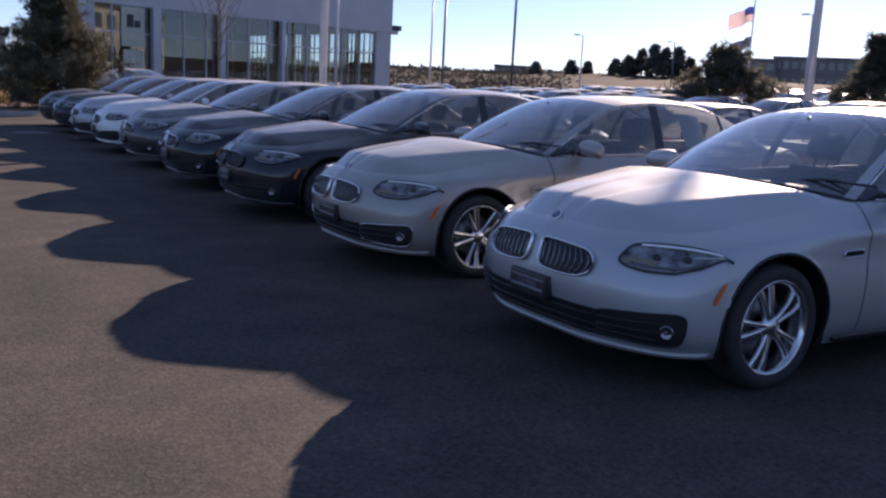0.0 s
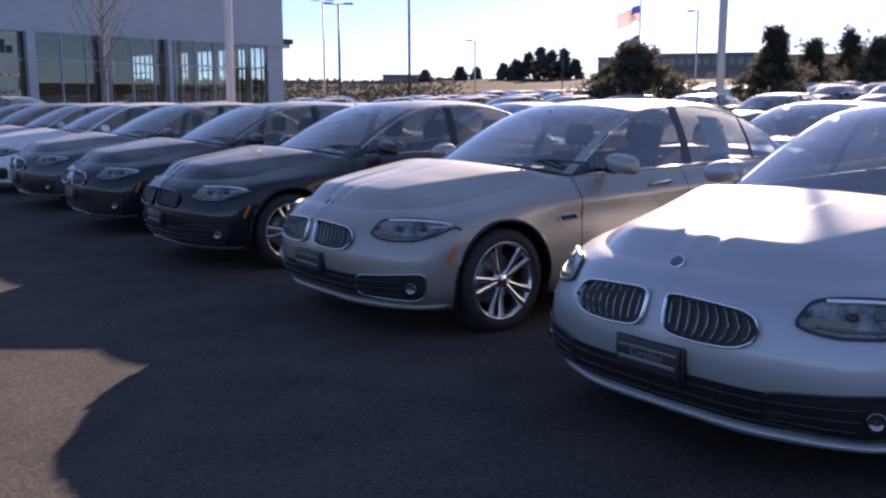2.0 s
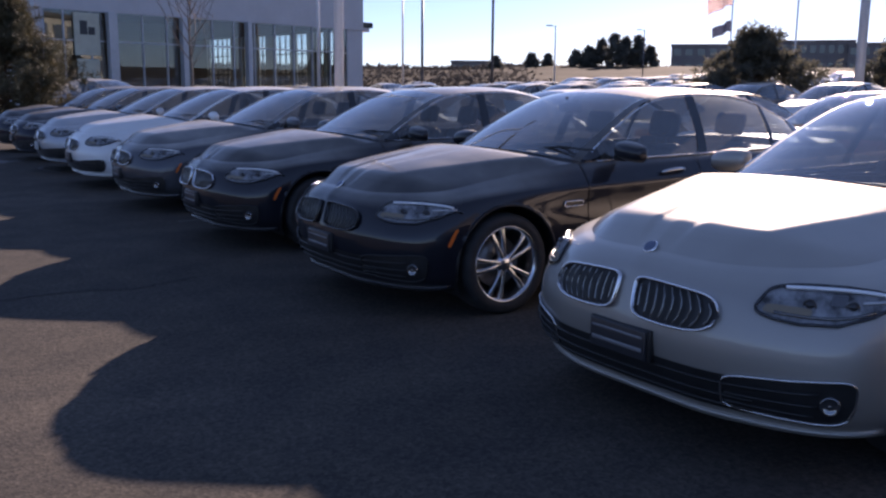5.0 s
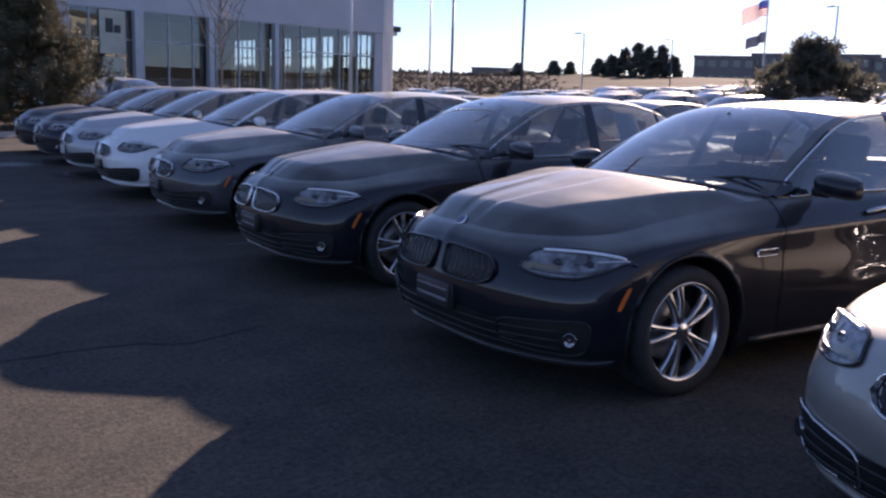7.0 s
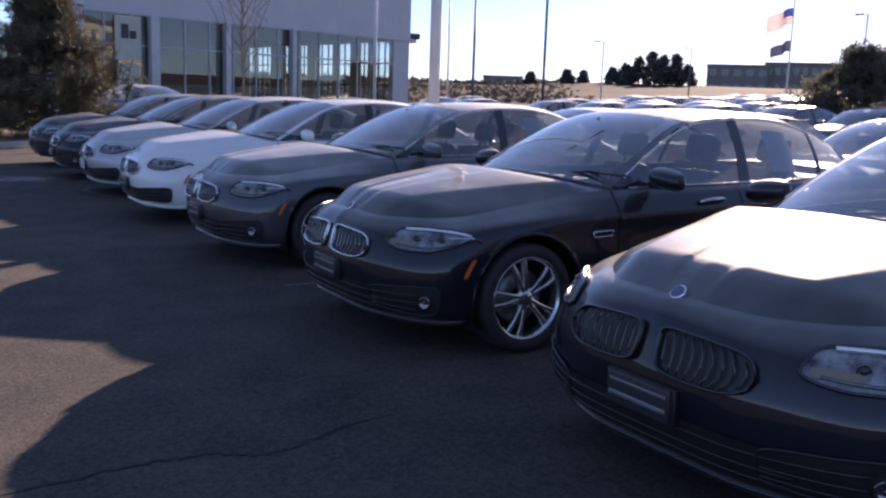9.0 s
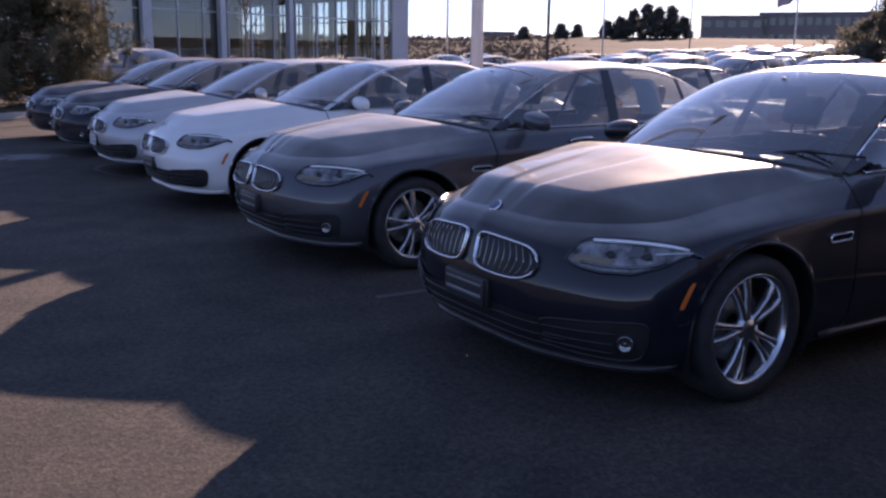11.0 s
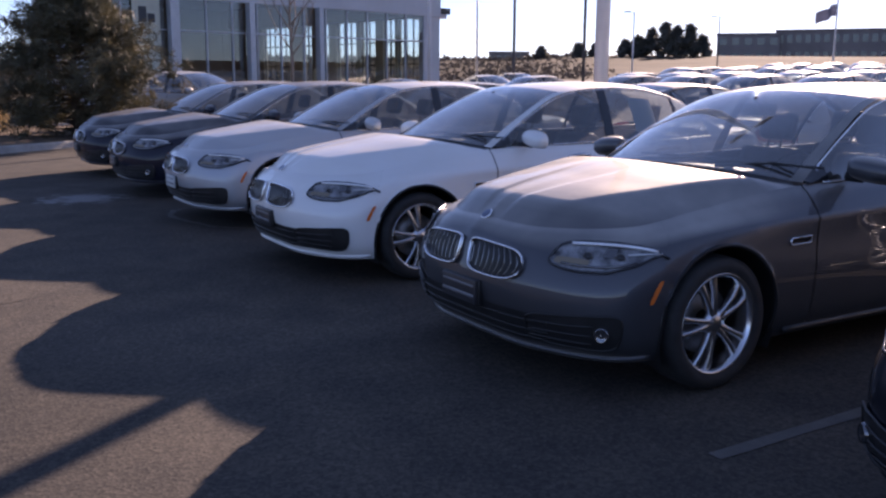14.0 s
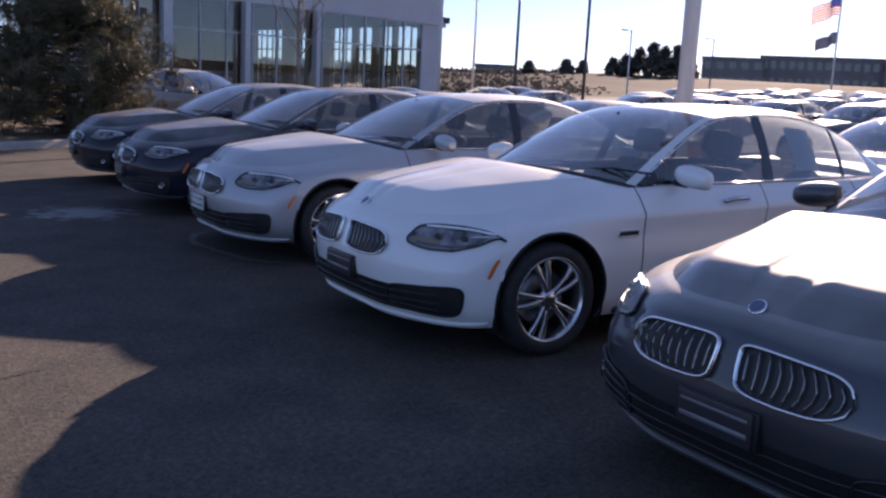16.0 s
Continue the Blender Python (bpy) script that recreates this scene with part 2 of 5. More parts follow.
L_BUMPER = [(0.0, 0, 0.48), (0.045, 0.45, 0.48), (0.30, 0.835, 0.48), (0.83, 0.925, 0.50), (1.5, 0.925, 0.50), (2.7, 0.93, 0.52), (4.1, 0.93, 0.54), (4.75, 0.83, 0.55), (4.905, 0, 0.55)]
L_UNDER = [(0.02, 0, 0.60), (0.065, 0.45, 0.595), (0.33, 0.825, 0.60), (0.83, 0.92, 0.65), (1.5, 0.917, 0.67), (2.7, 0.92, 0.69), (4.1, 0.925, 0.71), (4.74, 0.82, 0.70), (4.9, 0, 0.70)]
L_CREASE = [(0.055, 0, 0.71), (0.11, 0.43, 0.70), (0.40, 0.79, 0.715), (0.83, 0.895, 0.77), (1.5, 0.91, 0.795), (2.7, 0.917, 0.83), (4.1, 0.915, 0.87), (4.70, 0.79, 0.86), (4.87, 0, 0.86)]
L_SHOULDER = [(0.10, 0, 0.765), (0.165, 0.40, 0.755), (0.46, 0.74, 0.768), (0.86, 0.815, 0.826), (1.5, 0.857, 0.888), (2.7, 0.87, 0.93), (4.1, 0.86, 0.97), (4.66, 0.74, 0.97), (4.84, 0, 0.97)]
L_EDGE = [(0.145, 0, 0.79), (0.21, 0.38, 0.78), (0.50, 0.68, 0.798), (0.88, 0.745, 0.862), (1.5, 0.80, 0.945), (2.7, 0.835, 0.965), (4.1, 0.80, 1.0), (4.60, 0.68, 1.03), (4.79, 0, 1.045)]
LEVELS = np.array([L_SILL, L_LIP, L_BUMPER, L_UNDER, L_CREASE, L_SHOULDER, L_EDGE])
WHEEL_X, WHEEL_Z, ARCH = (0.885, 3.85), 0.328, 0.385


def skin(t, v):
    """Points of the body's side at t knots round it and v levels up it, on the +y side; t below 0 lies past the middle, on the other side."""
    t, v = np.broadcast_arrays(np.asarray(t, float), np.asarray(v, float))
    s = np.where(t < 0, -1.0, 1.0)
    p = crom(LEVELS.transpose(1, 0, 2), np.abs(t).ravel())
    q = np.empty((t.size, 3))
    for k in range(t.size):
        q[k] = crom(p[k], v.ravel()[k:k + 1])[0]
    q = q.reshape(t.shape + (3,))
    along = np.clip((np.abs(t) - 3.3) / 0.7, 0, 1) * np.clip((6.9 - np.abs(t)) / 0.6, 0, 1)
    q[..., 1] += 0.014 * along * np.exp(-np.abs(v - 4.0) / 0.35)  # sharp line along the doors
    q[..., 1] = np.maximum(q[..., 1], 0) * s
    return q


def proud(t, v, d):
    """Points d metres outside the skin."""
    e = 0.02
    p = skin(t, v)
    a, b = skin(np.asarray(t) + e, v) - skin(np.asarray(t) - e, v), skin(t, np.asarray(v) + e) - skin(t, np.asarray(v) - e)
    n = np.cross(b, a)
    n /= np.maximum(np.linalg.norm(n, axis=-1, keepdims=True), 1e-9)
    sign = np.sign((n * (p - np.array((2.45, 0, 0.5)))).sum(-1, keepdims=True))
    return p + np.asarray(d).reshape(np.shape(d) + (1,) * (p.ndim - np.ndim(d))) * n * sign if np.ndim(d) else p + d * n * sign


def arch_cut(piece):
    """Opens the wheel arches: faces inside go, their rims move out to the circle."""
    v, f = piece
    V = np.array(v)
    for wx in WHEEL_X:
        dx, dz = V[:, 0] - wx, V[:, 2] - WHEEL_Z
        inside = (np.hypot(dx, dz) < ARCH) & (np.abs(V[:, 1]) > 0.5)
        f = [q for q in f if not all(inside[i] for i in q)]
        r = np.maximum(np.hypot(dx, dz), 1e-6)
        V[inside, 0] = wx + dx[inside] / r[inside] * ARCH
        V[inside, 2] = WHEEL_Z + dz[inside] / r[inside] * ARCH
    return [tuple(p) for p in V], f


def panel(t0, t1, nt, v0=0.0, v1=6.0, nv=25, both=False):
    ts = np.linspace(t0, t1, nt)
    if both:
        ts = np.concatenate([-ts[:0:-1], ts]) if t0 == 0 else ts
    T, V = np.meshgrid(ts, np.linspace(v0, v1, nv), indexing="ij")
    return arch_cut(sheet(skin(T, V)))


def tail_panel(nt, nv):
    ts = np.linspace(6.95, 8, nt)
    T, V = np.meshgrid(ts, np.linspace(0, 6, nv), indexing="ij")
    P = skin(T, V)
    Q = P[::-1][1:] * np.array((1, -1, 1))
    return sheet(np.concatenate([P, Q]))


def hood_points(nu, nv):
    """The bonnet: a smooth patch inside its edge lines, with a raised middle between two creases."""
    u, w = np.linspace(-1, 1, nu), np.linspace(0, 1, nv)
    edge = lambda t: crom(np.array(L_EDGE), t)
    front = edge(2 * np.abs(u)) * np.stack([np.ones(nu), np.sign(u), np.ones(nu)], -1)
    side = edge(2 + 2 * w)
    yc = 0.80 * u
    cowl = np.stack([1.5 - 0.16 * (1 - u ** 2), yc, 0.945 + 0.055 * (1 - u ** 2)], -1)
    P = np.zeros((nu, nv, 3))
    for i in range(nu):
        for j in range(nv):
            U, W = (u[i] + 1) / 2, w[j]
            sl, sr = side[j] * (1, -1, 1), side[j]
            c = (1 - W) * front[i] + W * cowl[i] + (1 - U) * sl + U * sr
            c = c - ((1 - U) * (1 - W) * front[0] + U * (1 - W) * front[-1] + (1 - U) * W * cowl[0] + U * W * cowl[-1])
            crown = 0.012 * math.sin(math.pi * min(1, W * 1.05)) * (1 - u[i] ** 2)
            crown += 0.029 * (1 - math.exp(-W / 0.06)) * (1 - W) * (1 - u[i] ** 4)
            fade = min(1.0, W / 0.18) * min(1.0, (1 - W) / 0.14)
            fade = fade * fade * (3 - 2 * fade)
            # flat top as far as the outer crease, then a fall to the edge
            outer = min(0.93, 0.40 + 0.56 * W)
            lift = 0.056 * fade * min(1.0, (1 - abs(u[i])) / (1 - outer))
            # shallow channel along the middle
            mid = min(1.0, W / 0.10) * min(1.0, max(0.0, (0.86 - W) / 0.3))
            lift -= 0.011 * mid / (1 + math.exp((abs(u[i]) - 0.11 - 0.17 * W) / 0.008))
            P[i, j] = c + np.array((0, 0, crown + lift))
    return P


def trunk_points(nu, nv):
    u, w = np.linspace(-1, 1, nu), np.linspace(0, 1, nv)
    P = np.zeros((nu, nv, 3))
    for i in range(nu):
        for j in range(nv):
            side = crom(np.array(L_EDGE), np.array([6 + w[j]]))[0]
            y = side[1] * u[i]
            back = crom(np.array(L_EDGE), np.array([8 - abs(u[i])]))[0]
            x = side[0] * (1 - w[j]) + w[j] * back[0] + (1 - w[j]) * 0.12 * (1 - u[i] ** 2)
            z = side[2] * (1 - w[j]) + w[j] * back[2] + 0.04 * (1 - u[i] ** 2) * (1 - w[j])
            P[i, j] = (x, (1 - w[j]) * y + w[j] * back[1] * np.sign(u[i]), z)
    return P


ARC = np.array([(1.58, 0.775, 0.955), (1.98, 0.695, 1.19), (2.38, 0.62, 1.365), (2.9, 0.60, 1.418), (3.38, 0.605, 1.395), (3.80, 0.64, 1.27), (4.24, 0.70, 1.045)])
CROWN = np.array([(-0.20, 0, 0.055), (-0.17, 0, 0.05), (-0.11, 0, 0.048), (0, 0, 0.046), (0.09, 0, 0.05), (0.14, 0, 0.055), (0.17, 0, 0.035)])


def top_skin(s, w):
    """Points over the cabin: s knots along from screen base to rear glass base, w from -1 to 1 across."""
    a, c = crom(ARC, s), crom(CROWN, s)
    k = (1 - np.abs(w) ** 2.4)
    return np.stack([a[..., 0] + c[..., 0] * k, a[..., 1] * w, a[..., 2] + c[..., 2] * k], -1)


def top_patch(s0, s1, w0, w1, ns, nw):
    S, W = np.meshgrid(np.linspace(s0, s1, ns), np.linspace(w0, w1, nw), indexing="ij")
    return sheet(top_skin(S, W))


_arc_dense = crom(ARC, np.linspace(0, 6, 200))
_belt_dense = crom(np.array(L_EDGE), np.linspace(3.6, 7, 200))


def cabin_side(x, v):
    """Points of the cabin's side at x: v = 0 on the belt line, 1 on the roof rail."""
    x, v = np.broadcast_arrays(np.asarray(x, float), np.asarray(v, float))
    top = np.stack([np.interp(x, _arc_dense[:, 0], _arc_dense[:, k]) for k in range(3)], -1)
    low = np.stack([np.interp(x, _belt_dense[:, 0], _belt_dense[:, k]) for k in range(3)], -1)
    p = low + (top - low) * v[..., None]
    p[..., 1] += 0.02 * np.sin(np.pi * v)
    return p


def side_patch(x0, x1, v0, v1, nx=10, nv=7, push=0.0, slope0=0.0, slope1=0.0):
    xs, vs = np.linspace(0, 1, nx), np.linspace(v0, v1, nv)
    U, V = np.meshgrid(xs, vs, indexing="ij")
    X = (x0 + slope0 * V) * (1 - U) + (x1 + slope1 * V) * U
    P = cabin_side(X, V)
    P[..., 1] += push
    return sheet(P)


def squircle(rho, q, e):
    """Unit-square coordinates of a rounded rectangle's rings."""
    f = lambda a: np.sign(a) * np.abs(a) ** e
    return 0.5 + 0.5 * rho * f(np.cos(q)), 0.5 + 0.5 * rho * f(np.sin(q))


def rounded_patch(tf, vf, d, rings=5, n=40, e=0.45, dome=0.0):
    """A proud patch with rounded corners: tf(u, w) and vf(u, w) give skin coordinates over the unit square."""
    R, Q = np.meshgrid(np.linspace(0.001, 1, rings), np.arange(n) * 2 * math.pi / n, indexing="ij")
    U, W = squircle(R, Q, e)
    return sheet(proud(tf(U, W), vf(U, W), d), close_v=True)


def outline(tf, vf, d, n=44, e=0.45):
    """The closed border of such a patch."""
    u, w = squircle(1.0, np.arange(n) * 2 * math.pi / n, e)
    return proud(tf(u, w), vf(u, w), d)


def wheel_meshes(style):
    """Tyre, barrel, spoke, cap and disc, turned about the y axis with the outer face towards +y."""
    tyre = lathe([(0.238, -0.115), (0.264, -0.122), (0.302, -0.12), (0.322, -0.10), (0.328, -0.06), (0.328, 0.06), (0.322, 0.098), (0.302, 0.116), (0.266, 0.118), (0.247, 0.106)], 36)
    barrel = lathe([(0.212, -0.10), (0.222, 0.0), (0.225, 0.075), (0.233, 0.100), (0.245, 0.110), (0.251, 0.106), (0.250, 0.092)], 36)
    bent = 0.085 if style == "multi" else 0.11
    half = [0.020, 0.013, 0.013, 0.020] if style == "multi" else [0.017, 0.015, 0.018, 0.026]
    rs = (0.035, 0.09, 0.16, 0.232)
    lean = 0.0 if style == "multi" else 0.030
    rows = []
    for r, h, y in zip(rs, half, (0.088, 0.093, 0.094, bent)):
        k = lean * (r / 0.225) if style != "multi" else 0.0
        rows.append([(k - h, y - 0.035, r), (k - h, y - 0.006, r), (k - h * 0.55, y, r), (k + h * 0.55, y, r), (k + h, y - 0.006, r), (k + h, y - 0.035, r)])
    spoke = sheet(rows)
    cap = lathe([(0.0, 0.095), (0.030, 0.095), (0.036, 0.090), (0.060, 0.086), (0.065, 0.06)], 16)
    disc = lathe([(0.05, 0.0), (0.165, 0.0), (0.165, -0.02), (0.05, -0.02)], 28)
    return tyre, barrel, spoke, cap, disc


def add_wheel(car, meshes, x, y, out, style, steer=0.0):
    tyre, barrel, spoke, cap, disc = meshes
    w = new("wheel", barrel)
    w.parent = car
    w.matrix_basis = pose(x, y, WHEEL_Z, 0, 17, 0 if out > 0 else 180)
    for name, me in (("tyre", tyre), ("centre_cap", cap), ("brake_disc", disc)):
        o = new(name, me)
        o.parent = w
    turns = [72 * k + d for k in range(5) for d in (-11, 11)] if style == "multi" else [72 * k + d for k in range(5) for d in (0, 9)]
    for k, a in enumerate(turns):
        o = new("spoke", spoke)
        o.parent = w
        if style != "multi":
            o.matrix_basis = Matrix.Rotation(radians(a), 4, "Y") @ Matrix.Diagonal((1 if k % 2 else -1, 1, 1, 1))
        else:
            o.matrix_basis = Matrix.Rotation(radians(a), 4, "Y")
    return w


def seat_piece(x, y, width):
    cushion = moved(box(-0.27, -width / 2, 0.28, 0.27, width / 2, 0.52, 0.06), x, y)
    m = pose(x + 0.24, y, 0.46, 0, 20, 0)
    back = moved(box(-0.07, -width / 2 + 0.02, 0, 0.07, width / 2 - 0.02, 0.60, 0.06), m=m)
    return join(cushion, back)


def headrest_piece(x, y):
    m = pose(x + 0.47, y, 1.04, 0, 16, 0)
    return join(moved(box(-0.05, -0.13, 0.04, 0.05, 0.13, 0.23, 0.045), m=m), moved(tube([(0, -0.05, -0.06), (0, -0.05, 0.08)], 0.008), m=m), moved(tube([(0, 0.05, -0.06), (0, 0.05, 0.08)], 0.008), m=m))


PAINTED = ("front_lip", "front_bumper", "bonnet", "front_fender", "front_door", "rear_door", "rear_quarter", "tail_panel", "boot_lid", "roof", "roof_pillar", "rear_pillar", "door_mirror")


def build_car(name, style="multi", fine=True):
    """One car with its parts; the painted parts take their colour from the object."""
    car = new(name)
    P = PAINTS["black"]
    nt = lambda n: n if fine else max(3, n // 2)
    nv = 31 if fine else 13
    both = lambda n, piece, m, lab="": [part(n, piece, m, car, lab), part(n, flip_y(piece), m, car, lab)]
    part("front_bumper", panel(0, 2.42, nt(31), nv=nv, both=True), P, car)
    both("front_fender", panel(2.421, 4.04, nt(34), nv=nv), P)
    both("front_door", panel(4.05, 4.955, nt(14), nv=nv), P)
    both("rear_door", panel(4.962, 5.62, nt(14), nv=nv), P)
    both("rear_quarter", panel(5.628, 6.95, nt(30), nv=nv), P)
    part("tail_panel", tail_panel(nt(14), nv), P, car)
    part("bonnet", sheet(hood_points(109 if fine else 13, 24 if fine else 9)), P, car)
    part("boot_lid", sheet(trunk_points(nt(14), nt(8))), P, car)
    part("roof", top_patch(2.06, 4.15, -0.93, 0.93, nt(16), nt(16)), P, car)
    rail = top_patch(0, 6, 0.93, 1.0, nt(46), 3)
    both("roof_pillar", rail, P)
    w = np.linspace(-0.96, 0.96, 21)
    rear = np.stack([1.5 - 0.16 * (1 - w ** 2) - 0.006, 0.80 * w, 0.945 + 0.055 * (1 - w ** 2) - 0.012], -1)
    base = top_skin(np.full(21, 0.06), w) - np.array((0, 0, 0.010))
    part("cowl_panel", sheet(np.stack([rear, (rear + base) / 2 - np.array((0, 0, 0.006)), base])), TRIM, car)
    part("windscreen", top_patch(0.0, 2.06, -0.93, 0.93, nt(14), nt(16)), GLASS, car)
    part("rear_window", top_patch(4.15, 6.0, -0.93, 0.93, nt(12), nt(14)), GLASS, car)
    both("front_side_window", side_patch(1.72, 2.70, 0.03, 0.96, nt(14), 6, slope1=0.05), GLASS)
    both("door_pillar", side_patch(2.70, 2.80, 0.0, 1.0, 3, 6, 0.004, 0.05, 0.05), GLOSS_BLACK)
    both("rear_side_window", side_patch(2.80, 3.56, 0.03, 0.96, nt(12), 6, slope0=0.05, slope1=0.02), GLASS)
    both("window_divider", side_patch(3.56, 3.61, 0.0, 1.0, 3, 6, 0.004, 0.02, 0.02), GLOSS_BLACK)
    both("quarter_window", side_patch(3.61, 3.98, 0.03, 0.93, nt(8), 6, slope0=0.02, slope1=-0.06), GLASS)
    both("rear_pillar", side_patch(3.96, 4.24, 0.0, 1.0, nt(8), 6, 0.003, slope0=-0.06), P)
    both("window_corner", side_patch(1.58, 1.74, 0.0, 1.0, 4, 4, 0.003), GLOSS_BLACK)
    xs = np.linspace(1.70, 4.0, 26)
    low, up = cabin_side(xs, 0.03 + 0 * xs), cabin_side(xs, 0.965 + 0 * xs)
    ring = np.concatenate([low, up[::-1]])
    ring[:, 1] += 0.006
    both("window_trim", tube(ring, 0.0048, 5, closed=True), CHROME if fine else GLOSS_BLACK)
    part("underbody", box(0.25, -0.62, 0.20, 4.6, 0.62, 0.40, 0.03), TRIM, car)
    for wx in WHEEL_X:
        ring = [[(wx + (ARCH + 0.012) * math.cos(q), y, WHEEL_Z + (ARCH + 0.012) * math.sin(q)) for y in (0.55, 0.915 if abs(math.cos(q)) < 0.8 else 0.90)] for q in np.linspace(-0.45, math.pi + 0.45, 22)]
        back = [[(wx, 0.55, WHEEL_Z)] * 22, [(p[0][0], 0.55, p[0][2]) for p in ring]]
        both("wheel_well", join(sheet(ring), sheet(back)), TRIM)
    meshes = [mesh_of(n, *p, m) for (n, m), p in zip((("tyre", RUBBER), ("wheel", ALLOY), ("spoke", ALLOY), ("centre_cap", ALLOY), ("brake_disc", DISC)), wheel_meshes(style))]
    if fine:
        for wx in WHEEL_X:
            for side in (1, -1):
                add_wheel(car, meshes, wx, 0.79 * side, side, style)
    else:
        for wx in WHEEL_X:
            for side in (1, -1):
                w = new("wheel", meshes[1])
                w.parent = car
                w.matrix_basis = pose(wx, 0.79 * side, WHEEL_Z, 0, 0, 0 if side > 0 else 180)
                o = new("tyre", meshes[0])
                o.parent = w
                o = new("brake_disc", meshes[4])
                o.parent = w
    # cabin
    for y in (-0.37, 0.37):
        part("front_seat", seat_piece(2.35, y, 0.52), CABIN, car)
        part("headrest", headrest_piece(2.32, y), CABIN, car)
    part("rear_seat", seat_piece(3.15, 0, 1.25), CABIN, car)
    for y in (-0.37, 0.37):
        part("headrest", headrest_piece(3.10, y), CABIN, car)
    dash = [[(x, y, z - 0.03 * (y / 0.72) ** 2) for y in np.linspace(-0.76, 0.76, 9)] for x, z in ((1.42, 0.955), (1.60, 0.965), (1.85, 0.97), (1.98, 0.93), (2.0, 0.75), (1.85, 0.5))]
    part("dashboard", sheet(dash), CABIN, car)
    part("parcel_shelf", box(3.70, -0.66, 0.90, 4.25, 0.66, 0.98, 0.02), CABIN, car)
    part("cabin_floor", box(1.6, -0.78, 0.25, 3.5, 0.78, 0.30, 0.02), CABIN, car)
    both("door_lining", side_patch(1.75, 4.0, -0.5, -0.02, 10, 4, -0.10), CABIN)
    m = pose(2.02, -0.37, 0.90, 0, -65, 0)
    ring = [m @ Vector((0.185 * math.cos(q), 0.185 * math.sin(q), 0)) for q in np.linspace(0, 2 * math.pi, 24, endpoint=False)]
    part("steering_wheel", join(tube(ring, 0.015, 6, True), moved(box(-0.17, -0.02, -0.03, 0.17, 0.02, -0.005, 0.008), m=m), moved(box(-0.06, -0.08, -0.04, 0.06, 0.08, 0.0, 0.02), m=m)), CABIN, car)
    part("rear_view_mirror", join(moved(box(-0.015, -0.12, -0.035, 0.015, 0.12, 0.035, 0.012), 2.16, 0, 1.30), tube([(2.15, 0, 1.30), (2.12, 0, 1.38)], 0.012)), GLOSS_BLACK, car)
    # door mirrors
    S = []
    for a in np.linspace(0, math.pi, 15):
        S.append([(1.86 + (0.085 * -math.sin(b) if math.sin(b) > 0 else -0.02 * math.sin(b)) * math.sin(a) ** 0.4, 0.99 - 0.13 * math.cos(a), 1.025 + 0.068 * np.sign(math.cos(b)) * abs(math.cos(b)) ** 0.8 * math.sin(a) ** 0.4 + 0.012 * math.cos(a)) for b in np.linspace(0, 2 * math.pi, 14, endpoint=False)])
    both("door_mirror", sheet(S, close_v=True), P)
    both("mirror_arm", tube([(1.86, 0.84, 0.985), (1.86, 0.93, 0.975)], (0.03, 0.022), 8), TRIM)
    if not fine:
        both("tail_lamp", rounded_patch(lambda u, w: 6.75 + 0.75 * u, lambda u, w: 3.6 + 1.2 * w, 0.004, 3, 16), TAIL_RED)
        both("headlight", rounded_patch(lambda u, w: 1.15 + 1.5 * u, lambda u, w: 3.1 + (1.5 - 0.6 * u) * w + 0.8 * u * (1 - w), 0.004, 3, 16), LAMP_DARK)
        part("grille", rounded_patch(lambda u, w: -0.95 + 1.9 * u, lambda u, w: 2.3 + 2.3 * w, 0.004, 3, 16), TRIM, car)
        return car
    front_details(car, both, style)
    return car


